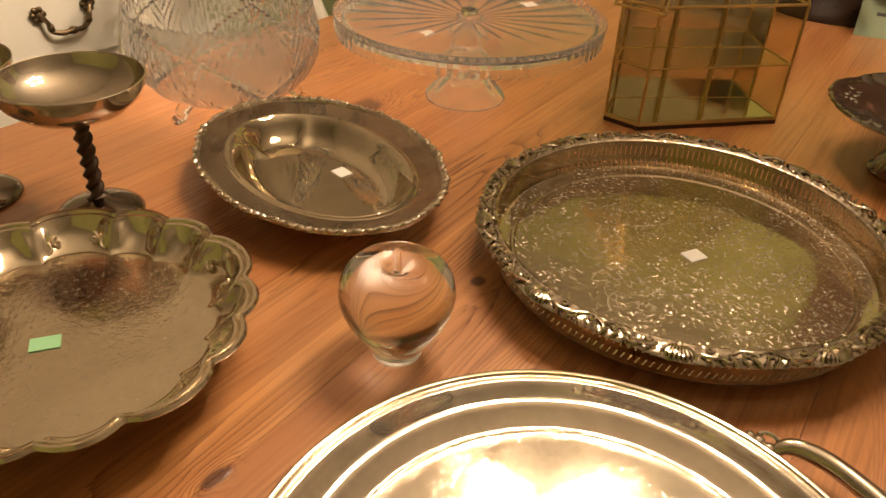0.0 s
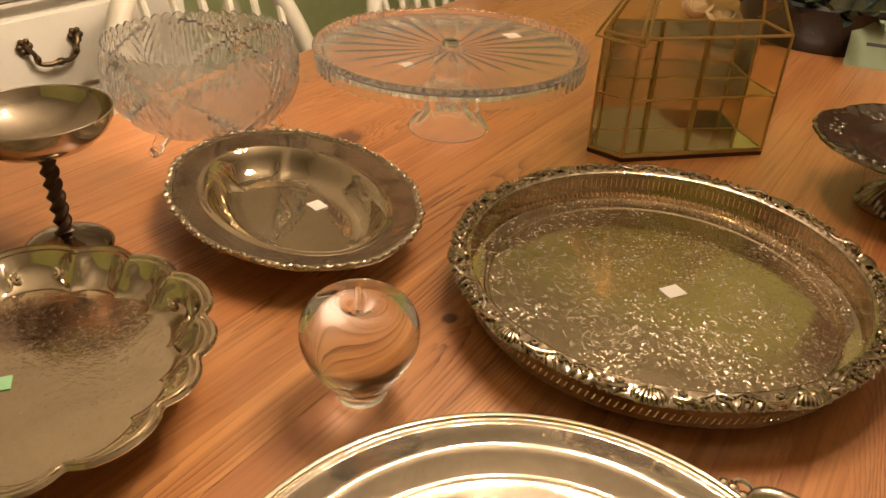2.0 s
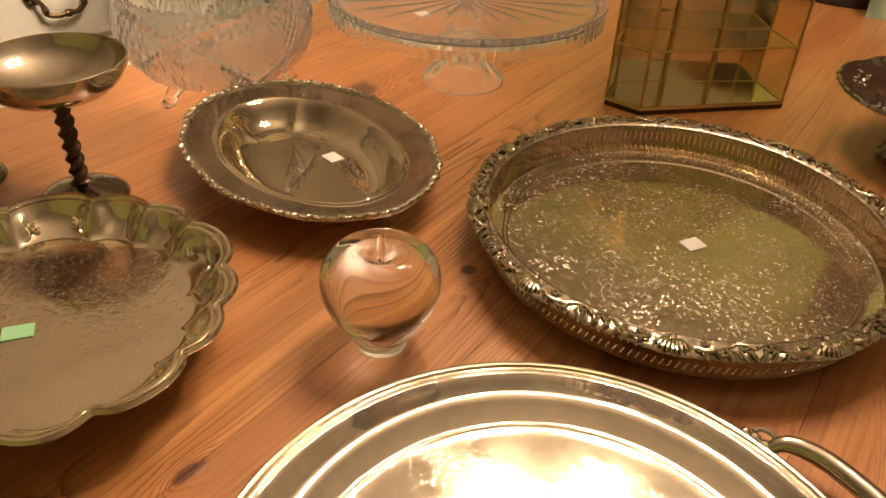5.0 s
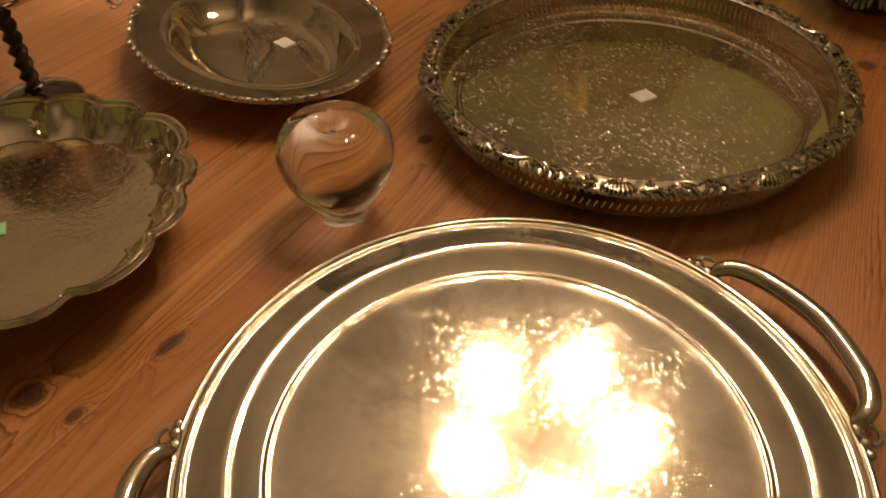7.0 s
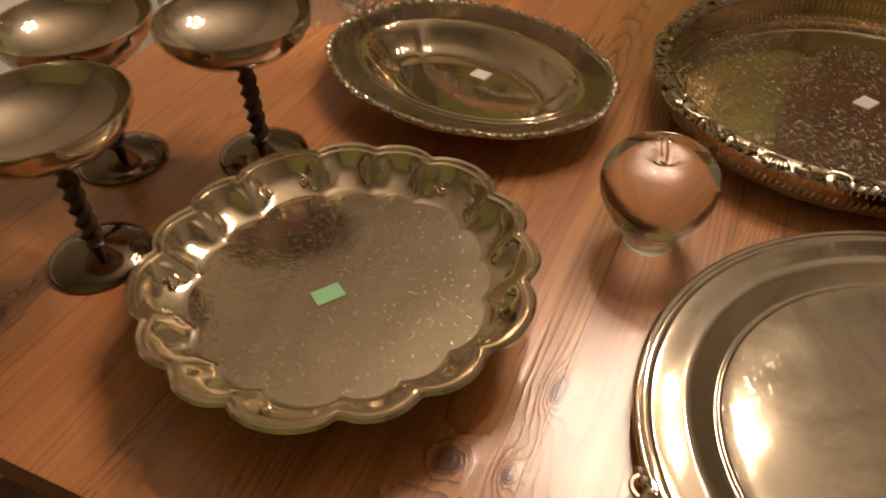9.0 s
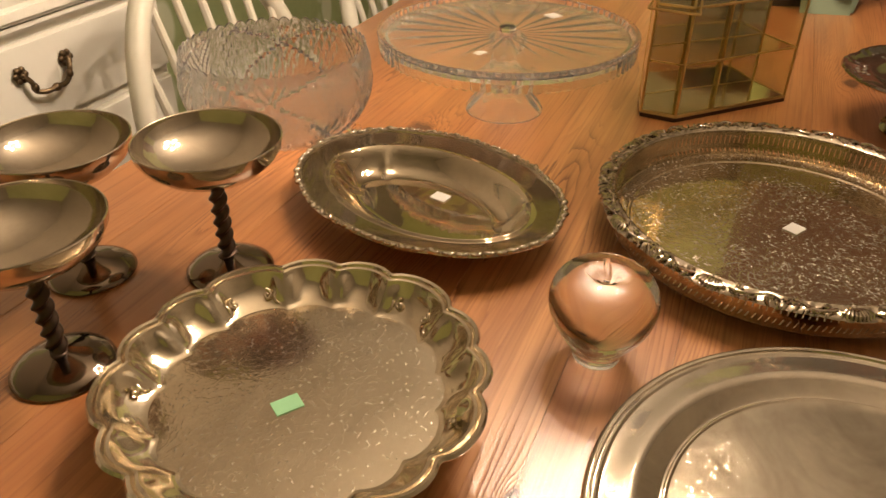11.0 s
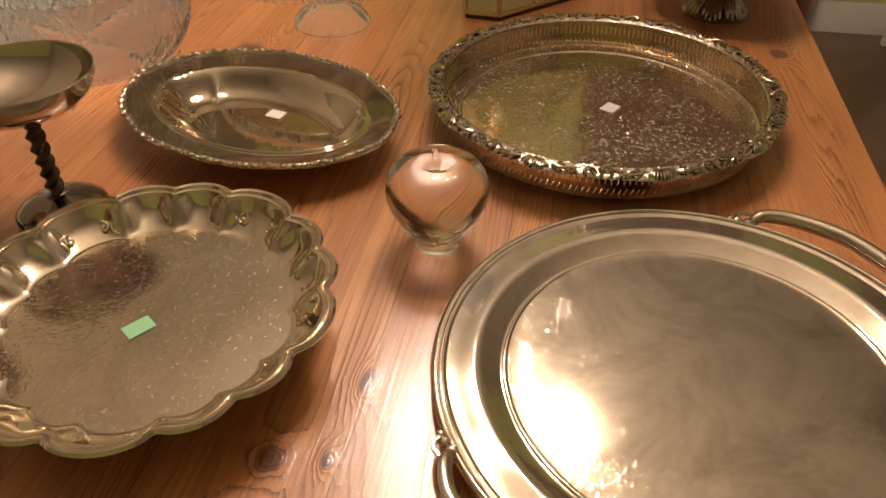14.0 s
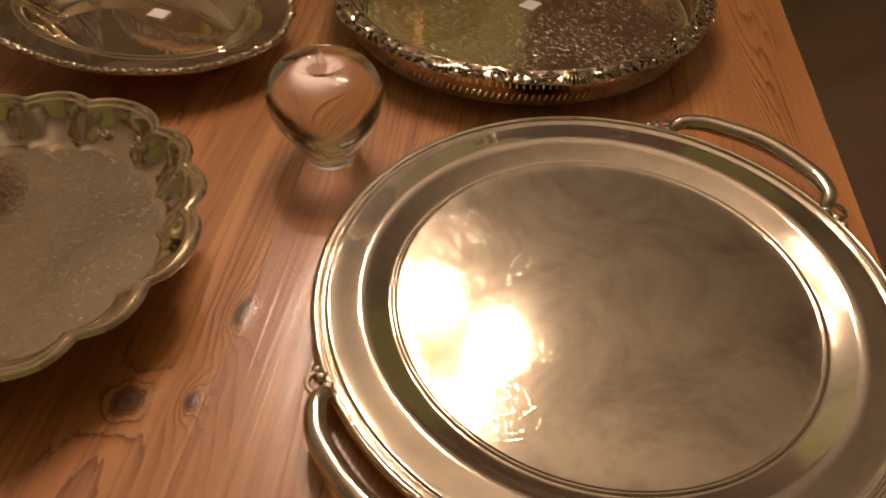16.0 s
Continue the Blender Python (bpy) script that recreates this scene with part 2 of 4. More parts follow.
def plain(name, colour, rough=0.5, metal=0.0, vary=0.25, scale=20.0, relief=0.1, depth=0.001):
    m, nt, b = material(name)
    c = coords(nt)
    n = noise_tex(nt, c, scale, 5.0, 0.6)
    n2 = noise_tex(nt, c, scale * 8, 3.0, 0.6)
    low = tuple(v * (1 - vary) for v in colour)
    col = mix_colour(nt, n, colour, low)
    col = mix_colour(nt, math_node(nt, "MULTIPLY", n2, vary), col, tuple(v * 0.6 for v in colour))
    link(nt, col, b.inputs["Base Color"])
    link(nt, math_node(nt, "MULTIPLY_ADD", n2, 0.16, max(rough - 0.08, 0.02)), b.inputs["Roughness"])
    b.inputs["Metallic"].default_value = metal
    bump(nt, b, n2, relief, depth)
    return m


def glass(name, tint=(1, 1, 1), rough=0.0, ior=1.5, relief=0.0, scale=60.0, clear=1.0):
    m, nt, b = material(name)
    b.inputs["Base Color"].default_value = (*tint, 1)
    b.inputs["Transmission Weight"].default_value = clear
    b.inputs["Roughness"].default_value = rough
    b.inputs["IOR"].default_value = ior
    if relief:
        n = noise_tex(nt, coords(nt), scale, 3.0)
        bump(nt, b, n, relief, 0.001)
    return m


def thin_glass(name, tint=(0.95, 0.93, 0.84), gloss=0.0):
    """A flat pane: mostly see-through, with a mirror-like gloss."""
    m, nt, b = material(name)
    out = nt.nodes["Material Output"]
    tr = nt.nodes.new("ShaderNodeBsdfTransparent")
    tr.inputs[0].default_value = (*tint, 1)
    gl = nt.nodes.new("ShaderNodeBsdfGlossy")
    gl.inputs["Color"].default_value = (0.95, 0.93, 0.8, 1)
    gl.inputs["Roughness"].default_value = 0.03
    mx = nt.nodes.new("ShaderNodeMixShader")
    fr = nt.nodes.new("ShaderNodeLayerWeight")
    steep = math_node(nt, "POWER", fr.outputs["Facing"], 5.0)
    link(nt, math_node(nt, "MULTIPLY_ADD", steep, 0.9, 0.03 + gloss), mx.inputs[0])
    link(nt, tr.outputs[0], mx.inputs[1])
    link(nt, gl.outputs[0], mx.inputs[2])
    link(nt, mx.outputs[0], out.inputs["Surface"])
    return m


def leafy():
    """Sage-green wall covering with pale leaves and darker stems."""
    m, nt, b = material("leaf_wallpaper")
    c = coords(nt, (1, 1, 1))
    v = node(nt, "ShaderNodeTexVoronoi", Scale=9.0)
    mp = coords(nt, (1.0, 1.0, 0.55))
    link(nt, mp, v.inputs["Vector"])
    lf = ramp(nt, v.outputs["Distance"], [(0.26, (1, 1, 1)), (0.36, (0, 0, 0))])
    st = node(nt, "ShaderNodeTexWave", Scale=3.0, Distortion=6.0, Detail=2.0)
    link(nt, c, st.inputs["Vector"])
    stem = ramp(nt, st.outputs["Fac"], [(0.93, (0, 0, 0)), (0.98, (1, 1, 1))])
    n = noise_tex(nt, c, 25.0, 4.0)
    col = mix_colour(nt, n, (0.34, 0.38, 0.19), (0.24, 0.29, 0.13))
    col = mix_colour(nt, math_node(nt, "MULTIPLY", lf, 0.7), col, (0.62, 0.62, 0.48))
    col = mix_colour(nt, math_node(nt, "MULTIPLY", stem, 0.4), col, (0.45, 0.46, 0.30))
    link(nt, col, b.inputs["Base Color"])
    b.inputs["Roughness"].default_value = 0.75
    return m


def mottled():
    """Brown floral curtain cloth."""
    m, nt, b = material("floral_cloth")
    c = coords(nt)
    v = node(nt, "ShaderNodeTexVoronoi", Scale=16.0)
    link(nt, c, v.inputs["Vector"])
    n = noise_tex(nt, c, 30.0, 4.0, 0.6, 1.2)
    f = ramp(nt, math_node(nt, "ADD", math_node(nt, "MULTIPLY", v.outputs["Distance"], 0.8), math_node(nt, "MULTIPLY", n, 0.6)), [(0.40, (1, 1, 1)), (0.62, (0, 0, 0))])
    col = mix_colour(nt, f, (0.20, 0.095, 0.060), (0.33, 0.23, 0.16))
    link(nt, col, b.inputs["Base Color"])
    b.inputs["Roughness"].default_value = 0.9
    bump(nt, b, noise_tex(nt, c, 500.0, 2.0), 0.3, 0.001)
    return m


def glow(name, colour, strength):
    m, nt, b = material(name)
    b.inputs["Emission Color"].default_value = (*colour, 1)
    b.inputs["Emission Strength"].default_value = strength
    return m


PINE = pine()
SILVER_ROUND = silver("worn_silver_plate", (0.71, 0.63, 0.495), rough=(0.07, 0.15), tarnish=0.75, engrave=0.12, scratch=0.10, patch=13.0, haze=0.11, spread=0.5, flecks=200.0, sparse=0.06, medals=(4, 0.106, 0.020, 0.833, 0.5), glint=0.15)
SILVER_RIM = silver("polished_silver_rim", (0.73, 0.65, 0.52), (0.06, 0.13), 0.45, haze=0.12, spread=0.5)
SILVER_SALVER = silver("engraved_salver_silver", (0.79, 0.685, 0.51), (0.05, 0.11), 0.4, engrave=0.18, patch=6.0, haze=0.14, spread=0.48, flecks=150.0, blot=(-0.044, 0.036, 0.034), medals=(5, 0.058, 0.032, 0.3, 0.55), glint=0.30, cover=0.2, sparse=0.04)
SILVER_FLUTE = silver("fluted_silver", (0.88, 0.77, 0.58), (0.08, 0.15), 0.3, haze=0.12, spread=0.42)
SILVER_GALLERY = silver("engraved_gallery_silver", (0.78, 0.66, 0.47), (0.05, 0.10), 0.4, engrave=0.40, flecks=300.0, haze=0.10, spread=0.45, sparse=0.055, medals=(6, 0.080, 0.036, 0.2, 0.3), glint=0.9, cover=0.34)
SILVER_CAST = silver("cast_silver_border", (0.82, 0.73, 0.58), (0.12, 0.20), 0.4, dark=(0.16, 0.12, 0.08), patch=60.0, haze=0.05)
SILVER_PIERCED = silver("pierced_gallery_silver", (0.78, 0.67, 0.50), (0.05, 0.12), 0.4, dark=(0.22, 0.16, 0.10), patch=40.0, haze=0.06)
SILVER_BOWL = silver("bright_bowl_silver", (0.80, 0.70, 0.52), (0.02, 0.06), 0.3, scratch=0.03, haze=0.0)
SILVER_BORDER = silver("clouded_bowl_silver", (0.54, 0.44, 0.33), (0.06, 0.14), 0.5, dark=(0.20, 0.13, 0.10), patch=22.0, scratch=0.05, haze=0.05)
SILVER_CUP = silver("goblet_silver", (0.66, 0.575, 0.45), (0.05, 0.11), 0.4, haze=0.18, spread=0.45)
# tarnished foot, its colour lowered further to stand in for dark reflections
SILVER_FOOT = silver("darkened_goblet_silver", (0.24, 0.19, 0.145), (0.06, 0.13), 0.45, haze=0.05)
SILVER_OLD = silver("dull_compote_silver", (0.46, 0.42, 0.38), (0.07, 0.14), 0.5, haze=0.15, spread=0.45)
BRONZE = plain("dark_bronze", (0.10, 0.065, 0.045), 0.38, 0.8, 0.4, 80)
CLEAR = glass("clear_glass", (1, 0.99, 0.97), 0.0, 1.5)
PRESSED = glass("pressed_glass", (0.98, 0.97, 0.94), 0.02, 1.30, 0.25, 90.0, 0.96)
CUT = glass("cut_glass", (0.82, 0.81, 0.78), 0.04, 1.5, 0.45, 120.0, 0.95)
PANE = thin_glass("smoky_pane")
MIRROR = plain("aged_mirror", (0.92, 0.91, 0.76), 0.05, 1.0, 0.10, 10, 0.02)
BRASS = plain("brass", (0.70, 0.50, 0.20), 0.36, 1.0, 0.2, 12, 0.02)
WHITE_PAINT = plain("cream_white_paint", (0.72, 0.69, 0.58), 0.45, 0, 0.12, 12)
DRESSER_PAINT = plain("white_dresser_paint", (0.86, 0.83, 0.75), 0.5, 0, 0.08, 6)
PULL = plain("antique_pull_metal", (0.20, 0.14, 0.08), 0.4, 0.9, 0.5, 150)
LABEL_WHITE = plain("white_paper", (0.82, 0.80, 0.76), 0.7, 0, 0.05, 40)
LABEL_GREEN = plain("green_paper", (0.30, 0.60, 0.33), 0.7, 0, 0.08, 40)
CARD_GREEN = plain("sage_card", (0.21, 0.26, 0.17), 0.8, 0, 0.1, 30)
INK = plain("ink", (0.05, 0.05, 0.05), 0.8)
GREEN_WALL = plain("olive_wall_paint", (0.46, 0.50, 0.19), 0.7, 0, 0.12, 5)
TAN_WALL = plain("cream_wall_paint", (0.33, 0.29, 0.23), 0.75, 0, 0.12, 5)
LEAFY = leafy()
CLOTH = mottled()
CEILING = plain("ceiling_paint", (0.40, 0.365, 0.31), 0.8, 0, 0.06, 4)
FLOOR = plain("brown_floor", (0.30, 0.185, 0.13), 0.45, 0, 0.45, 7)
SKIRT = plain("skirting_paint", (0.70, 0.68, 0.60), 0.5, 0, 0.1, 8)
BLACK = plain("black_ceramic", (0.012, 0.011, 0.011), 0.3, 0, 0.3, 30)
LEAF_DARK = plain("dark_leaf", (0.020, 0.035, 0.018), 0.5, 0, 0.4, 60)
PETAL = plain("dusty_petal", (0.50, 0.38, 0.28), 0.8, 0, 0.25, 60)
COPPER = plain("copper_brown_glaze", (0.22, 0.085, 0.045), 0.3, 0.2, 0.3, 30)
STEEL = plain("steel_band", (0.62, 0.58, 0.52), 0.25, 1.0, 0.25, 60)
BULB_GLOW = glow("lamp_glow", (1.0, 0.755, 0.50), BULB)
LAMP_METAL = plain("lamp_brass", (0.35, 0.25, 0.12), 0.4, 1.0)


# ---- building helpers ----
def thing(name, label, category, at=(0, 0, 0), turn=0.0, group=""):
    e = new(name)
    e.matrix_basis = pose(*at, 0, 0, turn)
    e.empty_display_size = 0.02
    return tagged(e, label, category, group)


def part(name, bm, mat, parent=None, label="", smooth=40.0):
    bmesh.ops.recalc_face_normals(bm, faces=bm.faces)
    if smooth:
        lim = radians(smooth)
        for f in bm.faces:
            f.smooth = True
        for e in bm.edges:
            e.smooth = not (len(e.link_faces) == 2 and e.calc_face_angle(0) > lim)
    me = bpy.data.meshes.new(name)
    bm.to_mesh(me)
    bm.free()
    me.materials.append(mat)
    ob = new(name, me)
    if parent is not None:
        ob.parent = parent
    if label:
        ob["label"] = label
    return ob


def box(bm, x0, x1, y0, y1, z0, z1, bevel=0.0, m=None):
    g = bmesh.ops.create_cube(bm, size=1)
    bmesh.ops.scale(bm, vec=(x1 - x0, y1 - y0, z1 - z0), verts=g["verts"])
    bmesh.ops.translate(bm, vec=((x0 + x1) / 2, (y0 + y1) / 2, (z0 + z1) / 2), verts=g["verts"])
    vs = g["verts"]
    if bevel:
        es = list({e for v in vs for e in v.link_edges})
        r = bmesh.ops.bevel(bm, geom=es, offset=bevel, segments=2, affect="EDGES")
        vs = list({v for f in r["faces"] for v in f.verts} | {v for v in vs if v.is_valid})
    if m is not None:
        bmesh.ops.transform(bm, matrix=m, verts=vs)
    return vs


def loft(n, prof, closed=False, bm=None, cap0=False, cap1=False):
    """Rings round z: prof(angle) gives the section's points (r, z), or (x, y, z) when it has three."""
    bm = bm or bmesh.new()
    cols = []
    for k in range(n):
        a = 2 * math.pi * k / n
        cols.append([bm.verts.new(p if len(p) == 3 else (p[0] * math.cos(a), p[0] * math.sin(a), p[1])) for p in prof(a)])
    m = len(cols[0])
    for k in range(n):
        c, d = cols[k], cols[(k + 1) % n]
        for j in range(m if closed else m - 1):
            bm.faces.new((c[j], d[j], d[(j + 1) % m], c[(j + 1) % m]))
    if cap0:
        bm.faces.new([c[0] for c in cols])
    if cap1:
        bm.faces.new([c[-1] for c in cols])
    return bm


def lathe(n, pts, **k):
    return loft(n, lambda a: pts, **k)


def tube(bm, pts, r, sides=8, ends=True):
    """A round bar through points; r is a number or one for each point."""
    pts = [Vector(p) for p in pts]
    rs = r if isinstance(r, (list, tuple)) else [r] * len(pts)
    rings, up = [], None
    for i, p in enumerate(pts):
        d = (pts[min(i + 1, len(pts) - 1)] - pts[max(i - 1, 0)]).normalized()
        if up is None:
            up = Vector((0, 0, 1)) if abs(d.z) < 0.9 else Vector((1, 0, 0))
        s = d.cross(up).normalized()
        up = s.cross(d).normalized()
        rings.append([bm.verts.new(p + rs[i] * (math.cos(2 * math.pi * k / sides) * s + math.sin(2 * math.pi * k / sides) * up)) for k in range(sides)])
    for a, b in zip(rings, rings[1:]):
        for k in range(sides):
            bm.faces.new((a[k], a[(k + 1) % sides], b[(k + 1) % sides], b[k]))
    if ends:
        bm.faces.new(rings[0][::-1])
        bm.faces.new(rings[-1])
    return bm


def bez(p0, p1, p2, p3, n=12):
    out = []
    for k in range(n + 1):
        t = k / n
        out.append(tuple((1 - t) ** 3 * a + 3 * (1 - t) ** 2 * t * b + 3 * (1 - t) * t * t * c + t ** 3 * d for a, b, c, d in zip(p0, p1, p2, p3)))
    return out


def smooth_line(pts, n=6):
    """Catmull-Rom through the points."""
    P = [pts[0], *pts, pts[-1]]
    out = []
    for i in range(1, len(P) - 2):
        for k in range(n):
            t = k / n
            out.append(tuple(0.5 * (2 * b + (c - a) * t + (2 * a - 5 * b + 4 * c - d) * t * t + (3 * b - a - 3 * c + d) * t ** 3)
                             for a, b, c, d in zip(P[i - 1], P[i], P[i + 1], P[i + 2])))
    out.append(tuple(pts[-1]))
    return out


def blob(bm, centre, r, squash=(1, 1, 1), seg=8):
    g = bmesh.ops.create_uvsphere(bm, u_segments=seg, v_segments=max(4, seg // 2 + 1), radius=r)
    bmesh.ops.scale(bm, vec=squash, verts=g["verts"])
    bmesh.ops.translate(bm, vec=centre, verts=g["verts"])
    return g["verts"]


def sticker(name, at, turn, size, mat, label, bars=False, tilt=(0, 0)):
    st = new(name)
    st.matrix_basis = pose(*at, tilt[0], tilt[1], turn)
    tagged(st, label, "price sticker")
    bm = bmesh.new()
    w, h = size
    box(bm, -w / 2, w / 2, -h / 2, h / 2, 0, 0.0006)
    part("paper", bm, mat, st, smooth=0)
    if bars:
        bm = bmesh.new()
        box(bm, -w * 0.22, w * 0.16, -h * 0.06, h * 0.04, 0.0006, 0.0008)
        part("faint_mark", bm, INK, st, "faint grey pen mark", smooth=0)
    return st


# ---- the room ----
X0, X1, Y0, Y1, ZC = -1.36, 1.65, -2.0, 2.34, 2.42


def slab(name, mat, dims, label):
    bm = bmesh.new()
    box(bm, *dims)
    ob = part(name, bm, mat, None, smooth=0)
    return tagged(ob, label, name.split("_")[0], kind="structure")


slab("floor", FLOOR, (X0 - 0.1, X1 + 0.1, Y0 - 0.1, Y1 + 0.1, -0.08, 0), "dark reddish-brown wooden floor of the dining room")
slab("ceiling", CEILING, (X0 - 0.1, X1 + 0.1, Y0 - 0.1, Y1 + 0.1, ZC, ZC + 0.08), "plain cream-painted ceiling above the table")
slab("wall_north", GREEN_WALL, (X0, X1, Y1, Y1 + 0.1, 0, ZC), "olive-green painted wall above a white skirting board")
slab("wall_south", GREEN_WALL, (X0, X1, Y0 - 0.1, Y0, 0, ZC), "olive-green painted wall behind the table end")
slab("wall_west", LEAFY, (X0 - 0.1, X0, Y0 - 0.1, Y1 + 0.1, 0, 1.05), "sage-green lower wall papered with pale leaves and stems")
slab("wall_west_2", TAN_WALL, (X0 - 0.1, X0, Y0 - 0.1, Y1 + 0.1, 1.05, ZC), "plain cream-painted upper wall above the leaf paper")
slab("wall_east", TAN_WALL, (X1, X1 + 0.1, Y0 - 0.1, Y1 + 0.1, 0, ZC), "cream-painted side wall of the room")
bm = bmesh.new()
box(bm, X0, X1, Y1 - 0.018, Y1 - 0.002, 0, 0.115, 0.004)
tagged(part("baseboard", bm, SKIRT), "white-painted skirting board along the green wall", "baseboard", kind="structure")


# ---- the table ----
def dining_table():
    t = thing("dining_table", "long varnished pine dining table of knotty boards", "table")
    x0, x1, y0, y1 = -0.575, 0.386, -0.437, 1.42
    bm = bmesh.new()
    for x in (x0 + 0.05, x1 - 0.075):
        box(bm, x, x + 0.025, y0 + 0.1, y1 - 0.1, TT - 0.13, TT - 0.031)
    for y in (y0 + 0.08, y1 - 0.105):
        box(bm, x0 + 0.05, x1 - 0.05, y, y + 0.025, TT - 0.13, TT - 0.031)
    part("apron", bm, PINE, t)
    prof = [(0.030, 0), (0.034, 0.04), (0.026, 0.06), (0.036, 0.12), (0.040, 0.30), (0.030, 0.46), (0.040, 0.50), (0.042, 0.53), (0.042, 0.718)]
    for x in (x0 + 0.10, x1 - 0.10):
        for y in (y0 + 0.13, y1 - 0.13):
            bm = lathe(20, prof, cap0=True, cap1=True)
            bmesh.ops.translate(bm, vec=(x, y, 0), verts=bm.verts)
            part("leg", bm, PINE, t)
    seams = [x0, -0.467, -0.352, -0.243, -0.135, -0.020, 0.056, 0.150, 0.262, x1]
    rnd = random.Random(4)
    for k, (a, b) in enumerate(zip(seams, seams[1:])):
        bm = bmesh.new()
        c, w = (a + b) / 2, (b - a) / 2 - 0.00015
        lift = rnd.uniform(-0.0003, 0.0)
        box(bm, -w, w, y0, y1, TT - 0.03, TT + lift, 0.00035)
        if k in (0, len(seams) - 2):
            s = -1 if k == 0 else 1
            for v in bm.verts:
                if v.co.x * s > w - 0.002 and v.co.z > TT - 0.01:
                    v.co.z -= 0.003
        ob = part("plank", bm, PINE, t)
        ob.location.x = c
    return t


dining_table()


# ---- silver ----
def round_tray():
    """Large round tray with two scrolled handles."""
    t = thing("round_tray", "large round worn silver tray with two scrolled handles", "tray", (0.199, -0.226, TT))
    floor_line = [(0.0, 0.0075), (0.06, 0.0075), (0.12, 0.0075), (0.1276, 0.0075), (0.1282, 0.0076), (0.1290, 0.0083), (0.1299, 0.0086), (0.1308, 0.0082), (0.1314, 0.0074)]
    cove = [(0.1314, 0.0074), (0.1322, 0.0072), (0.1332, 0.0076), (0.1440, 0.0140), (0.1450, 0.0146), (0.1475, 0.0157), (0.1500, 0.0161), (0.1508, 0.0161)]
    brim = [(0.1508, 0.0161), (0.1525, 0.0160), (0.1600, 0.0152), (0.1680, 0.0144), (0.1692, 0.0145), (0.1702, 0.0157), (0.1712, 0.0158), (0.1720, 0.0148), (0.1729, 0.0148), (0.1738, 0.0164), (0.1749, 0.0166), (0.1757, 0.0152),
            (0.1764, 0.0152), (0.1772, 0.0158), (0.1782, 0.0153), (0.1792, 0.0133), (0.1788, 0.0116), (0.1765, 0.0110), (0.1520, 0.0130)]
    below = [(0.1520, 0.0130), (0.1455, 0.0090), (0.1390, 0.0040), (0.1320, 0.0050), (0.06, 0.0050), (0.0, 0.0050)]
    part("tray_body", lathe(180, brim), SILVER_RIM, t, "flat rim edged with three raised beads", smooth=50)
    part("tray_cove", lathe(180, cove), SILVER_RIM, t, "polished hollow between rim and centre", smooth=50)
    part("tray_floor", lathe(180, floor_line), SILVER_ROUND, t, "scuffed engraved flat centre", smooth=50)
    part("underside", lathe(120, below), SILVER_RIM, t)
    part("foot_ring", lathe(96, [(0.126, 0.005), (0.127, 0.0), (0.131, 0.0), (0.132, 0.005)]), SILVER_RIM, t)
    for mid in (53.0, 233.0):
        bm = bmesh.new()
        A = lambda deg, r, z: (r * math.cos(radians(mid + deg)), r * math.sin(radians(mid + deg)), z)
        line = smooth_line([A(-20, 0.178, 0.014), A(-19, 0.184, 0.018), A(-16.5, 0.190, 0.019), A(-11, 0.1955, 0.019), A(0, 0.198, 0.020), A(11, 0.1955, 0.019), A(16.5, 0.190, 0.019), A(19, 0.184, 0.018), A(20, 0.178, 0.014)], 6)
        n = len(line)
        rad = [0.0030 + 0.0036 * math.sin(math.pi * k / (n - 1)) ** 0.6 for k in range(n)]
        tube(bm, line, rad, 12)
        for s in (-1, 1):
            for dd, rr, zz, br in ((21, 0.178, 0.014, 0.0050), (23.5, 0.1795, 0.014, 0.0042), (25.5, 0.180, 0.0135, 0.0034), (19, 0.184, 0.018, 0.0048), (15, 0.192, 0.0195, 0.0060)):
                blob(bm, A(s * dd, rr, zz), br, (1, 1, 0.8), 10)
            sc = [A(s * (22 + 2.2 * math.cos(q)), 0.182 + 0.006 * math.sin(q), 0.016) for q in [k * 0.55 for k in range(10)]]
            tube(bm, sc, 0.0018, 6)
        part("handle", bm, SILVER_RIM, t, "curved handle with scrolled ends")
    return t


round_tray()


def cusps(a):
    """Salver outline: five broad lobes, with two lesser ones between each pair, parted by cusps."""
    k = math.degrees(a) % 72.0
    k = k - 72.0 if k > 36.0 else k
    q = abs(k)
    if q < 14.5:
        return 0.0115 * (1 - (q / 14.5) ** 2) ** 0.55
    return 0.0080 * max(0.0, math.sin(math.pi * (q - 14.5) / 21.5)) ** 0.7 + 0.0012


def lobes(a):
    """The same outline with its cusps rounded."""
    return sum(cusps(a + 0.011 * j) * (4 - abs(j)) for j in range(-3, 4)) / 16.0


def pillow(a):
    """Swell of the fluted wall: wide pillows between the cusps, and a narrow rib at each cusp."""
    q = math.degrees(a) % 72.0
    q = min(q, 72.0 - q)
    x = min(abs(q - 14.5), abs(q - 36.0))
    if x < 3.2:
        return 0.45 * math.cos(x / 3.2 * math.pi / 2)
    return math.sin(min(1.0, (x - 3.2) / 6.0) * math.pi / 2)


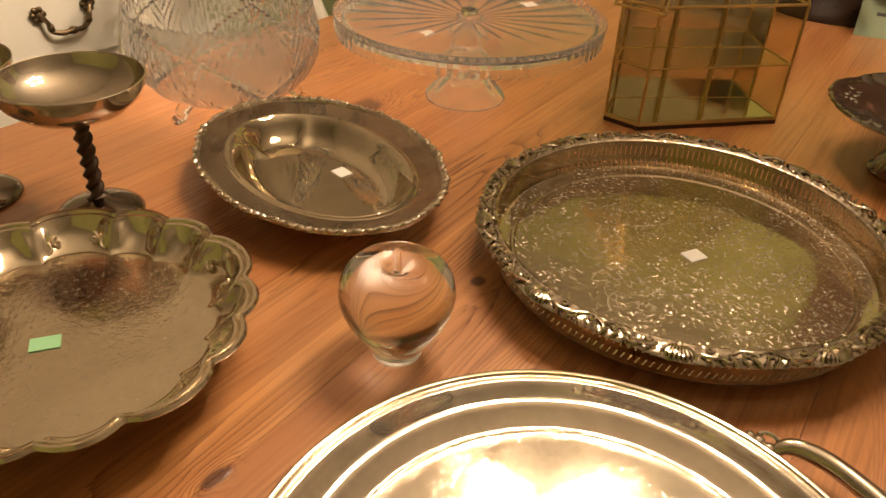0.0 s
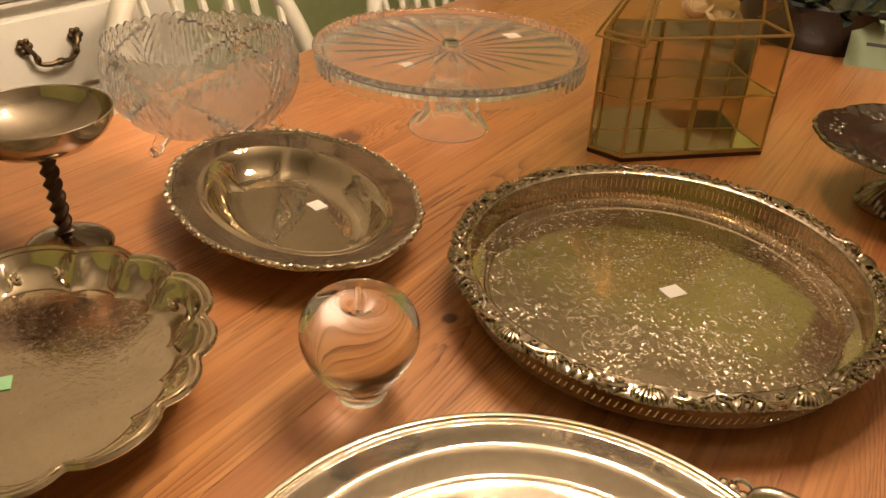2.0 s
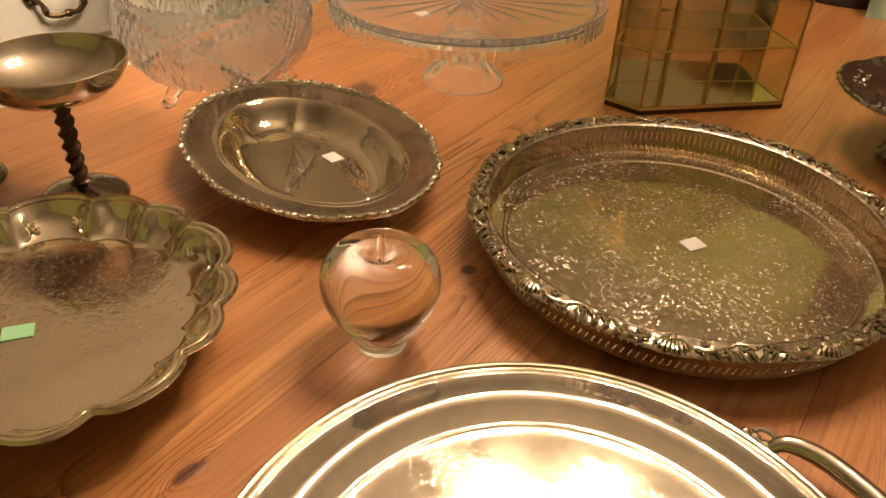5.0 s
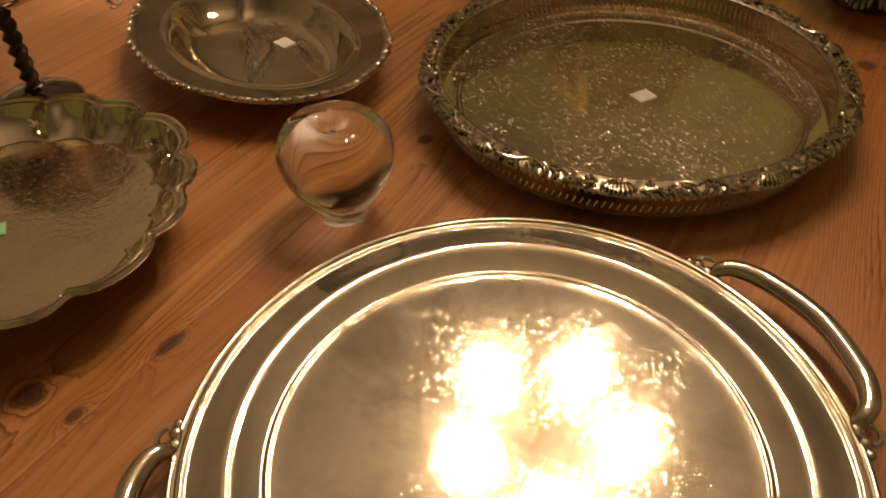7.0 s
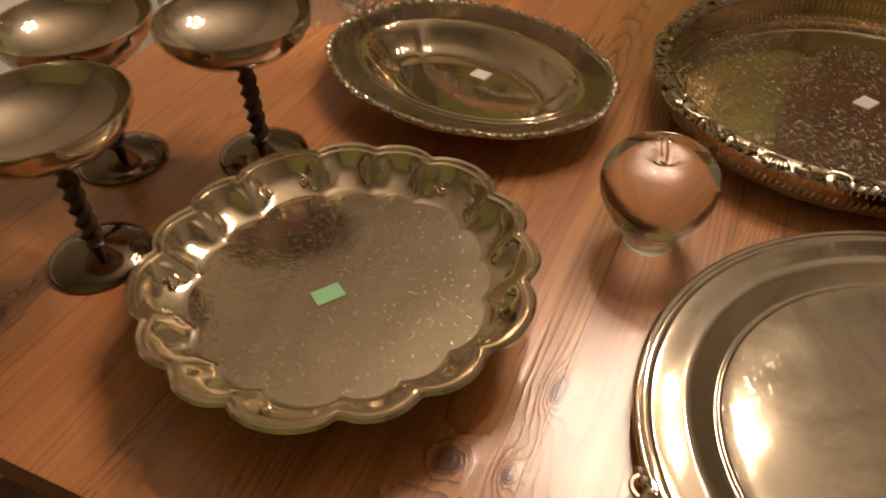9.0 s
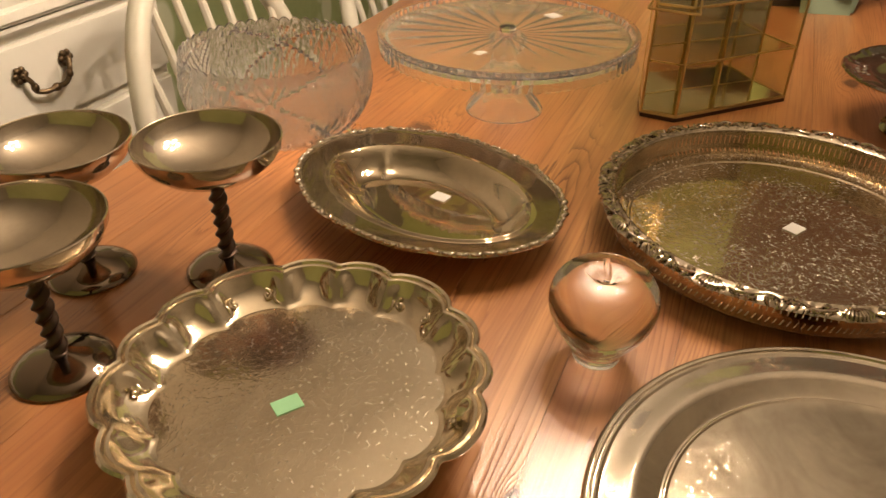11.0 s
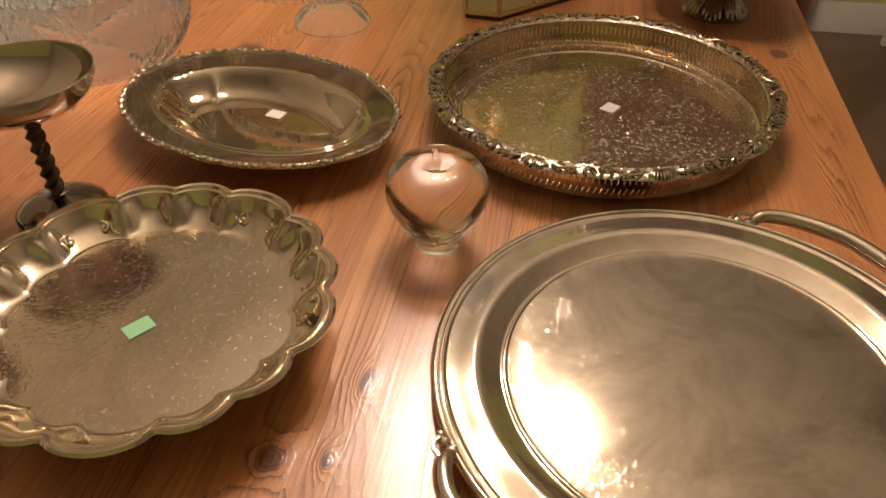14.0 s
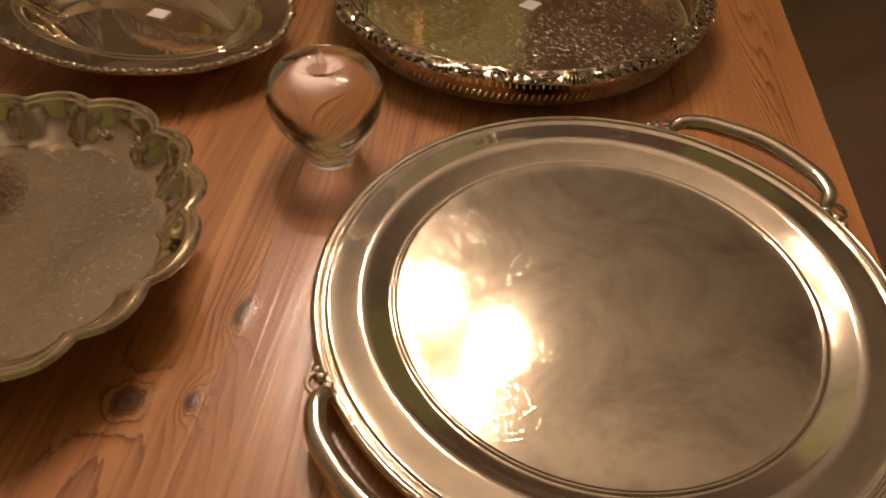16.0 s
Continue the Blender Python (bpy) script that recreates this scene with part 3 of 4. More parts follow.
def salver():
    """Footed salver with a fluted, scalloped border."""
    t = thing("footed_salver", "scalloped silver salver on small feet, engraved centre", "tray", (-0.175, -0.255, TT), -2.0)
    n = 600
    R = 0.1222

    def border(a):
        d = lobes(a)
        rim = R + d
        flute = pillow(a)
        inn = 0.0975 + 0.75 * d
        mid = (inn + rim - 0.0115) / 2
        puff = 0.0046 * flute
        return [(inn - 0.006, 0.0252), (inn - 0.003, 0.0256), (inn - 0.0005, 0.0272), (inn + 0.0018, 0.0305 - 0.5 * puff), (mid - 0.002 + 0.6 * puff, 0.0355 - 0.8 * puff), (mid + 0.001 + 0.8 * puff, 0.0395 - 0.8 * puff),
                (rim - 0.0125 + 0.2 * puff, 0.0425 - 0.3 * puff), (rim - 0.0105, 0.0440), (rim - 0.0090, 0.0462), (rim - 0.0070, 0.0466), (rim - 0.0056, 0.0450), (rim - 0.0040, 0.0478), (rim - 0.0016, 0.0484), (rim, 0.0462),
                (rim - 0.0006, 0.0448), (rim - 0.005, 0.0430), (mid + 0.005, 0.0375 - puff), (inn + 0.002, 0.0255), (inn - 0.004, 0.0230)]

    part("border", loft(n, border), SILVER_FLUTE, t, "fluted raised border with a double bead")
    part("salver_floor", loft(n, lambda a: [(0.0, 0.0252), (0.05, 0.0252), (0.0975 + 0.75 * lobes(a) - 0.0055, 0.0252)]), SILVER_SALVER, t, "engraved tarnished centre")
    part("underside", loft(120, lambda a: [(0.0, 0.0228), (0.0965, 0.0230)]), SILVER_FLUTE, t)
    for k in range(5):
        a = 2 * math.pi * k / 5
        for sgn in (-1, 1):
            bm = bmesh.new()
            for turn, (cr, cb, w0) in enumerate(((0.1060, 0.205, 0.0050), (0.1095, 0.120, 0.0036))):
                pts = []
                for j in range(18):
                    q = j / 17 * 6.6
                    w = w0 * (1 - j / 21)
                    rr = cr + w * math.cos(q)
                    bb = a + sgn * (cb - w * math.sin(q) / 0.110 * (1 if turn != 1 else -1))
                    pts.append((rr * math.cos(bb), rr * math.sin(bb), 0.0249 + max(0.0, rr - 0.1000) * 0.84))
                tube(bm, pts, [0.0016 - 0.00004 * j for j in range(18)], 8)
                blob(bm, pts[-1], 0.0018, (1, 1, 0.7), 10)
            part("scroll", bm, SILVER_FLUTE, t, "cast scrolls at the end of a broad lobe")
    for k in range(4):
        a = 2 * math.pi * (k + 0.4) / 4
        bm = bmesh.new()
        c, s = math.cos(a), math.sin(a)
        tube(bm, [(0.066 * c, 0.066 * s, 0.0215), (0.073 * c, 0.073 * s, 0.019), (0.075 * c, 0.075 * s, 0.008), (0.078 * c, 0.078 * s, 0.003)], [0.0045, 0.0045, 0.0035, 0.003], 8)
        blob(bm, (0.079 * c, 0.079 * s, 0.0042), 0.0042, (1.2, 1.2, 1), 8)
        part("foot", bm, SILVER_FLUTE, t)
    return t


salver()
sticker("price_sticker", (-0.177, -0.2685, TT + 0.0255), 54, (0.0195, 0.0135), LABEL_GREEN, "small pale-green paper sticker on the salver")


def gallery_tray():
    """Round tray with a pierced gallery and a cast shell border."""
    t = thing("gallery_tray", "round silver gallery tray, pierced sides, cast ornamental border", "tray", (0.123, 0.130, TT))
    part("tray_floor", lathe(140, [(0.0, 0.0075), (0.08, 0.0075), (0.142, 0.0078), (0.1435, 0.0092), (0.1455, 0.0092), (0.147, 0.0078), (0.1565, 0.0080), (0.1605, 0.0105)]), SILVER_GALLERY, t, "densely engraved floor with a raised ring")
    part("underside", lathe(120, [(0.0, 0.004), (0.157, 0.004), (0.1615, 0.0085)]), SILVER_CAST, t)
    part("foot_ring", lathe(120, [(0.145, 0.005), (0.147, 0.0), (0.151, 0.0), (0.153, 0.005)]), SILVER_CAST, t)
    # pierced gallery: two bands of slender bars between rings
    r = 0.1605
    for z0, z1 in ((0.0085, 0.0128), (0.0182, 0.0232), (0.0333, 0.0375)):
        bm = loft(144, lambda a: [(r - 0.0008, z0), (r + 0.0008, z0), (r + 0.0008, z1), (r - 0.0008, z1)], closed=True)
        part("gallery_band", bm, SILVER_PIERCED, t)
    bm = bmesh.new()
    for row, (z0, z1) in enumerate(((0.0126, 0.0184), (0.0230, 0.0335))):
        for k in range(190):
            a = 2 * math.pi * (k + 0.5 * row) / 190
            w = 0.00215
            vs = box(bm, r - 0.0007, r + 0.0007, -w, w, z0, z1)
            sh = 0.0012 if row == 0 else 0.0
            for v in vs:
                v.co.y += sh * (1 if v.co.z > (z0 + z1) / 2 else -1)
            bmesh.ops.rotate(bm, cent=(0, 0, 0), matrix=Matrix.Rotation(a, 3, "Z"), verts=vs)
    tagged(part("gallery_openwork", bm, SILVER_PIERCED, t, "pierced openwork of small slanted bars", smooth=0), kind="stuff")

    def rim(a):
        w = math.sin(a * 10)
        big = 0.0032 * (0.5 + 0.5 * math.cos(a * 10)) ** 3
        kn = 0.0006 * math.sin(a * 130) + 0.0005 * math.sin(a * 87 + 1.0)
        out = 0.1755 + big + 0.6 * kn
        return [(0.1592, 0.0370), (0.1595, 0.0395), (0.1615, 0.0405), (0.1635, 0.0395 + 0.5 * kn), (0.1655, 0.0415 + kn), (0.1685, 0.0398 + 0.8 * kn * w), (0.1715, 0.0400 - kn), (out - 0.0015, 0.0388 + 0.5 * kn),
                (out, 0.0372), (out - 0.002, 0.0358), (0.170, 0.0360), (0.1620, 0.0360)]

    part("border", loft(720, rim, closed=True), SILVER_CAST, t, "cast border of shells and scrolls")
    def rim_point(b, r, z):
        return (r * math.cos(b), r * math.sin(b), z)

    bm = bmesh.new()
    for k in range(10):
        a = 2 * math.pi * k / 10
        # shell of fanned ribs that breaks the outline
        for j in range(-4, 5):
            b0, b1 = a + j * 0.007, a + j * 0.0165
            tip = 0.1788 - 0.00022 * j * j
            tube(bm, [rim_point(b0, 0.1650, 0.0405), rim_point((b0 + b1) / 2, 0.1715, 0.0428), rim_point(b1, tip - 0.002, 0.0412), rim_point(b1, tip, 0.0385)], [0.0008, 0.0013, 0.0015, 0.0009], 6)
        blob(bm, rim_point(a, 0.1640, 0.0412), 0.0026, (1, 1, 0.7), 8)
        for s in (-1, 1):
            pts = []
            for j in range(24):
                q = j / 23
                b = a + s * (0.085 + 0.225 * q)
                pts.append(rim_point(b, 0.1695 + 0.0050 * math.sin(q * 5.6 + (0.6 if s > 0 else 0.2)), 0.0418 + 0.0008 * math.sin(q * 9)))
            tube(bm, pts, [0.0017 - 0.0007 * j / 23 for j in range(24)], 7)
            for q0, r0, w0 in ((0.118, 0.1660, 0.0030), (0.180, 0.1735, 0.0034), (0.262, 0.1665, 0.0032)):
                curl = []
                for j in range(12):
                    q = j / 11 * 5.4
                    w = w0 * (1 - j / 15)
                    curl.append(rim_point(a + s * (q0 + w * math.cos(q) / 0.17), r0 + w * math.sin(q), 0.0416))
                tube(bm, curl, 0.0011, 6)
            for j in range(5):
                b = a + s * (0.105 + 0.045 * j)
                tube(bm, [rim_point(b, 0.1700, 0.0415), rim_point(b + s * 0.012, 0.1745, 0.0415), rim_point(b + s * 0.026, 0.1775 - 0.0008 * (j % 2), 0.0385)], [0.0010, 0.0016, 0.0007], 6)
    tagged(part("cast_ornament", bm, SILVER_CAST, t, "cast shells and leafy scrolls"), kind="stuff")
    return t


gallery_tray()
sticker("price_sticker", (0.135, 0.137, TT + 0.0080), 60, (0.018, 0.015), LABEL_WHITE, "small white paper sticker on the gallery tray")


def oval(a, ax, by, off):
    """A point on an ellipse, moved outwards by off."""
    x, y = ax * math.cos(a), by * math.sin(a)
    nx, ny = math.cos(a) / ax, math.sin(a) / by
    d = math.hypot(nx, ny)
    return x + off * nx / d, y + off * ny / d


def oval_bowl():
    """Oval vegetable dish with a wide border and a beaded, scrolled edge."""
    t = thing("oval_bowl", "oval silver serving bowl with a beaded scroll rim", "bowl", (-0.210, 0.038, TT), -19.0)
    n = 220

    def edge(a):
        return 0.0016 * abs(math.cos(5 * a)) - 0.0008

    def sec(rows):
        def at(a):
            # folds at the four corners of the well, and a gently lobed edge
            fold = sum(math.exp(-((math.remainder(a - q, 2 * math.pi)) / 0.085) ** 2) for q in (0.62, math.pi - 0.62, math.pi + 0.62, -0.62))
            out = []
            for off, z in rows:
                deep = max(0.0, min(1.0, (0.0275 - z) / 0.016)) * (1.0 if off > -0.0660 else 0.0)
                out.append((*oval(a, 0.149, 0.109, off - 0.0055 * fold * deep + (edge(a) if off > -0.012 else 0)), z))
            return out
        return at

    well = [(-0.0665, 0.0042), (-0.060, 0.0045), (-0.053, 0.0065), (-0.046, 0.0125), (-0.040, 0.0210), (-0.0355, 0.0275), (-0.0325, 0.0296), (-0.0310, 0.0290), (-0.0290, 0.0296), (-0.0270, 0.0289), (-0.020, 0.0298), (-0.010, 0.0320), (-0.004, 0.0332)]
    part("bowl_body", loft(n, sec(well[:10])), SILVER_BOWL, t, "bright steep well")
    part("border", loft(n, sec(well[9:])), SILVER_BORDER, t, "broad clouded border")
    part("bowl_floor", loft(n, lambda a: [(0.0001 * math.cos(a), 0.0001 * math.sin(a), 0.0040), (0.45 * 0.149 * math.cos(a) * 0.7, 0.3 * 0.109 * math.sin(a) * 0.7, 0.0040), (*oval(a, 0.149, 0.109, -0.0665), 0.0042)]), SILVER_BOWL, t, "mirror-bright floor")
    under = [(-0.0665, 0.0), (-0.058, 0.0012), (-0.044, 0.0080), (-0.035, 0.0225), (-0.029, 0.0270), (-0.010, 0.0302), (-0.003, 0.0310)]
    part("underside", loft(n, sec(under)), SILVER_BOWL, t)
    bm = loft(n, lambda a: [(*oval(a, 0.149, 0.109, -0.003 + 0.0035 * math.cos(q) + edge(a)), 0.0325 + 0.0028 * math.sin(q)) for q in [k * math.pi / 4 for k in range(8)]], closed=True)
    part("rim", bm, SILVER_CAST, t)
    bm = bmesh.new()
    N = 132
    for k in range(N):
        a = 2 * math.pi * k / N
        x, y = oval(a, 0.149, 0.109, -0.001 + edge(a) + 0.0006 * math.cos(16 * a))
        vs = blob(bm, (0, 0, 0), (0.0026 if k % 4 else 0.0037) * (1 + 0.15 * math.sin(k * 2.7)), (1.4, 0.8, 0.8), 8)
        bmesh.ops.rotate(bm, cent=(0, 0, 0), matrix=Matrix.Rotation(a + math.pi / 2 + (0.5 if k % 2 else -0.5), 3, "Z"), verts=vs)
        bmesh.ops.translate(bm, vec=(x, y, 0.0345), verts=vs)
    tagged(part("beaded_edge", bm, SILVER_CAST, t, "beaded scroll edge"), kind="stuff")
    return t


oval_bowl()
sticker("price_sticker", (-0.206, 0.066, TT + 0.0048), -13, (0.018, 0.0145), LABEL_WHITE, "small white paper sticker inside the oval bowl")


def goblet(at, turn):
    """Shallow silver goblet on a twisted dark stem."""
    t = thing("goblet", "shallow silver goblet on a dark twisted stem", "goblet", at, turn, "silver goblets")
    cup = [(0.0, 0.0965), (0.012, 0.0970), (0.028, 0.1000), (0.043, 0.1065), (0.053, 0.1150), (0.058, 0.1235), (0.0592, 0.1300), (0.0600, 0.1306), (0.0606, 0.1298), (0.0596, 0.1225),
           (0.0545, 0.1135), (0.044, 0.1040), (0.029, 0.0972), (0.012, 0.0935), (0.0, 0.0930)]
    part("cup", lathe(96, cup), SILVER_CUP, t, "wide shallow silver cup")
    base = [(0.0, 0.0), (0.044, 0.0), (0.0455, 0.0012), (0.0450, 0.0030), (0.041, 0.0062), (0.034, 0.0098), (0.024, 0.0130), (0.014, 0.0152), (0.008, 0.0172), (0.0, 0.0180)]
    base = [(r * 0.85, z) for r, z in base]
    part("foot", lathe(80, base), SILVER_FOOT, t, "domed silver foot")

    def rope(a):
        out = []
        for k in range(120):
            z = 0.014 + 0.082 * k / 119
            r = 0.0064 + 0.0016 * math.cos(2 * (a - z * 265.0)) + (0.0014 if k < 6 or k > 113 else 0)
            out.append((r, z))
        return out

    part("stem", loft(32, rope), BRONZE, t, "dark twisted rope stem")
    return t


goblet((-0.333, -0.122, TT), 0)
goblet((-0.371, -0.280, TT), 60)
goblet((-0.445, -0.174, TT), 200)


def compote():
    """Low silver stand with a shallow dish on a leafy foot."""
    t = thing("compote_stand", "dull silver pedestal dish with scrolled rim on leafy foot", "compote", (0.268, 0.447, TT))

    def dish(a):
        k = 0.0005 * math.sin(a * 26) + 0.0005 * math.sin(a * 41 + 0.7)
        wave = abs(math.cos(3 * a))
        wide = 0.1005 + 0.0035 * wave + 0.8 * k
        lift = 0.0022 * wave
        return [(0.0, 0.0600), (0.030, 0.0604), (0.046, 0.0620), (0.058, 0.0650), (0.064, 0.0680), (0.070, 0.0695), (0.088, 0.0712 + 0.5 * lift), (wide - 0.008, 0.0735 + k + lift), (wide - 0.004, 0.0758 + k + lift),
                (wide - 0.001, 0.0756 + lift), (wide, 0.0730 + lift), (wide - 0.004, 0.0700 + lift), (0.066, 0.0650), (0.055, 0.0600), (0.0, 0.0570)]

    part("dish", loft(240, dish), SILVER_OLD, t, "shallow dish with a waved, raised edge")
    rnd = random.Random(21)
    bm = bmesh.new()
    for k in range(6):
        for j in range(16):
            a = 2 * math.pi * k / 6 + rnd.uniform(-0.30, 0.30)
            r = rnd.uniform(0.074, 0.094)
            blob(bm, (r * math.cos(a), r * math.sin(a), 0.0702 + 0.13 * max(0.0, r - 0.074)), rnd.uniform(0.0016, 0.0034), (1, 1, 0.45), 7)
    tagged(part("embossed_band", bm, SILVER_OLD, t, "embossed sprays of flowers and leaves"), kind="stuff")
    part("stem", lathe(28, [(0.016, 0.012), (0.010, 0.022), (0.008, 0.030), (0.012, 0.036), (0.008, 0.042), (0.009, 0.052), (0.020, 0.062)]), SILVER_OLD, t)
    for k in range(7):
        a = 2 * math.pi * k / 7
        bm = bmesh.new()
        for j in range(5):
            b = a + (j - 2) * 0.15
            r1 = 0.042 - 0.003 * abs(j - 2)
            pts = bez((0.008 * math.cos(b), 0.008 * math.sin(b), 0.028), (0.022 * math.cos(b), 0.022 * math.sin(b), 0.024), (0.034 * math.cos(b), 0.034 * math.sin(b), 0.014), (r1 * math.cos(b), r1 * math.sin(b), 0.0035), 8)
            tube(bm, pts, [0.002 + 0.0018 * math.sin(math.pi * q / 8) for q in range(9)], 6)
        part("foot_leaf", bm, SILVER_OLD, t, "cast leaf of the foot")
    part("foot_ring", lathe(60, [(0.0, 0.0), (0.040, 0.0), (0.042, 0.003), (0.034, 0.008), (0.012, 0.014), (0.0, 0.014)]), SILVER_OLD, t)
    return t


compote()


# ---- glass ----
def glass_apple():
    """Solid clear apple with a flat base, a dimple and a stem."""
    t = thing("glass_apple", "solid clear glass apple paperweight with a glass stem", "paperweight", (-0.001, -0.110, TT))
    pts = smooth_line([(0.0, 0.0006), (0.012, 0.0004), (0.0185, 0.0012), (0.0195, 0.006), (0.0225, 0.013), (0.031, 0.025), (0.0385, 0.038), (0.0422, 0.052), (0.0405, 0.066), (0.0325, 0.0765), (0.0200, 0.0805), (0.0110, 0.0780), (0.0055, 0.0730), (0.0, 0.0710)], 5)
    pts = [(max(r, 0.0) * 0.96, z) for r, z in pts]
    part("apple_body", lathe(96, pts), CLEAR, t, smooth=60)
    bm = bmesh.new()
    tube(bm, smooth_line([(0, 0, 0.0722), (0.0002, 0.0003, 0.0780), (-0.001, 0.001, 0.0835), (-0.003, 0.003, 0.0890)], 5), [0.0030 - 0.0006 * abs(k - 7) / 7 for k in range(16)], 12)
    part("stem", bm, CLEAR, t, "short clear glass stem")
    return t


glass_apple()


def cake_stand():
    """Pressed-glass cake stand with rays and a scalloped skirt."""
    t = thing("cake_stand", "clear pressed-glass cake stand with a scalloped skirt", "cake stand", (-0.224, 0.322, TT))

    def plate(a):
        ray = 0.0009 * (0.5 + 0.5 * math.cos(a * 24)) ** 2
        sc = 0.0016 * abs(math.sin(a * 44))
        return [(0.0, 0.1030), (0.03, 0.1030), (0.146, 0.1030), (0.1500, 0.1040), (0.1530, 0.1060), (0.1555 + 0.3 * sc, 0.1060 + sc * 0.4), (0.1585 + sc, 0.1020), (0.1590 + sc, 0.0950), (0.1580 + sc, 0.0850 - sc),
                (0.1550, 0.0845 - sc), (0.1545, 0.0930), (0.1500, 0.0965), (0.14, 0.0965 - ray * 0.3), (0.07, 0.0955 - ray), (0.028, 0.0945 - ray), (0.012, 0.0930), (0.0, 0.0930)]

    plate_ob = part("plate", loft(264, plate), PRESSED, t, "rayed plate with turned-down scalloped edge", smooth=30)

    def foot(a):
        f = 0.0012 * math.cos(a * 12)
        return [(0.0, 0.0925), (0.020, 0.0920), (0.024, 0.084), (0.021 + f, 0.072), (0.019 + f, 0.060), (0.020 + f, 0.046), (0.025 + f, 0.034), (0.036 + f, 0.020), (0.046 + f, 0.009), (0.050, 0.003), (0.050, 0.0004), (0.046, 0.0002), (0.036, 0.010), (0.024, 0.022), (0.015, 0.032), (0.0, 0.038)]

    foot_ob = part("pedestal", loft(96, foot), PRESSED, t, "hollow fluted glass pedestal", smooth=30)
    knob = part("centre_boss", lathe(10, [(0.0, 0.1125), (0.006, 0.1118), (0.0110, 0.108), (0.010, 0.1035), (0.0, 0.1032)]), CLEAR, t, "faceted glass boss", smooth=0)
    bm = bmesh.new()
    for k in range(96):
        a = 2 * math.pi * k / 96
        blob(bm, (0.1580 * math.cos(a), 0.1580 * math.sin(a), 0.1050), 0.0040, (1, 1, 0.75), 8)
    edge = tagged(part("beaded_edge", bm, CLEAR, t, "row of small glass beads"), kind="stuff")
    for o in (plate_ob, foot_ob, knob, edge):
        o.visible_shadow = False
    return t


cake_stand()
sticker("price_sticker", (-0.189, 0.404, TT + 0.1034), 60, (0.018, 0.018), LABEL_WHITE, "small white paper sticker on the cake stand", False)
sticker("price_sticker", (-0.233, 0.247, TT + 0.0915), 75, (0.014, 0.012), LABEL_WHITE, "small white paper sticker under the cake plate", False)


def cut_bowl():
    """Footed cut-glass bowl with ferns, arcs and a saw-tooth rim."""
    t = thing("cut_glass_bowl", "footed cut-glass bowl with fern pattern, saw-tooth rim", "bowl", (-0.437, 0.130, TT))
    outer = smooth_line([(0.0, 0.012), (0.045, 0.0125), (0.072, 0.018), (0.093, 0.034), (0.106, 0.056), (0.110, 0.078), (0.108, 0.098), (0.104, 0.113)], 5)
    n, m = 480, len(outer)

    def cut(a, v):
        """Depth of the cuts at the angle a and the height share v."""
        d = 0.0
        for s, w in ((1, 0.0), (-1, 0.35)):
            u = (a * 4 / (2 * math.pi) + s * 1.15 * v * v + w) % 1.0
            band = min(u, 1 - u)
            d += 0.0040 * math.exp(-(band / 0.028) ** 2)
        u = (a * 6 / (2 * math.pi) + 0.5 + (0.5 if v < 0.58 else 0.0)) % 1.0 - 0.5
        fern = math.cos((v * 20 - abs(u) * 26) * math.pi)
        if abs(u) < 0.30 and (0.24 < v < 0.55 or 0.62 < v < 0.93):
            d += 0.0030 * max(0.0, fern) * (1 - abs(u) / 0.30)
        else:
            d += 0.0020 * max(0.0, math.sin(a * 60) * math.sin(v * 46))
        return d

    def sec(a):
        out = []
        for k, (r, z) in enumerate(outer):
            v = k / (m - 1)
            out.append((max(r - (cut(a, v) if 0.2 < v < 0.97 else 0), 0), z))
        tooth = 0.0042 * abs(math.sin(a * 24))
        r, z = out[-1]
        out[-1] = (r, z + tooth)
        inner = [(r2 - 0.0046, z2 + 0.002) for r2, z2 in outer[::-1][3:] if r2 > 0.01]
        out += [(0.1015, 0.1125 + tooth)] + inner + [(0.0, 0.0165)]
        return out

    ob = part("bowl_body", loft(n, sec), CUT, t, "deeply cut curved wall", smooth=25)
    ob.visible_shadow = False
    for k in range(3):
        a = radians(-84 + 120 * k)
        c, s = math.cos(a), math.sin(a)
        bm = bmesh.new()
        tube(bm, smooth_line([(0.066 * c, 0.066 * s, 0.021), (0.078 * c, 0.078 * s, 0.014), (0.081 * c, 0.081 * s, 0.007), (0.085 * c, 0.085 * s, 0.0045)], 4), [0.0085 - 0.0003 * q for q in range(13)], 10)
        blob(bm, (0.087 * c, 0.087 * s, 0.0062), 0.0062, (1.1, 1.1, 1), 10)
        f = part("foot", bm, CLEAR, t, "curled clear glass foot")
        f.visible_shadow = False
    return t


cut_bowl()


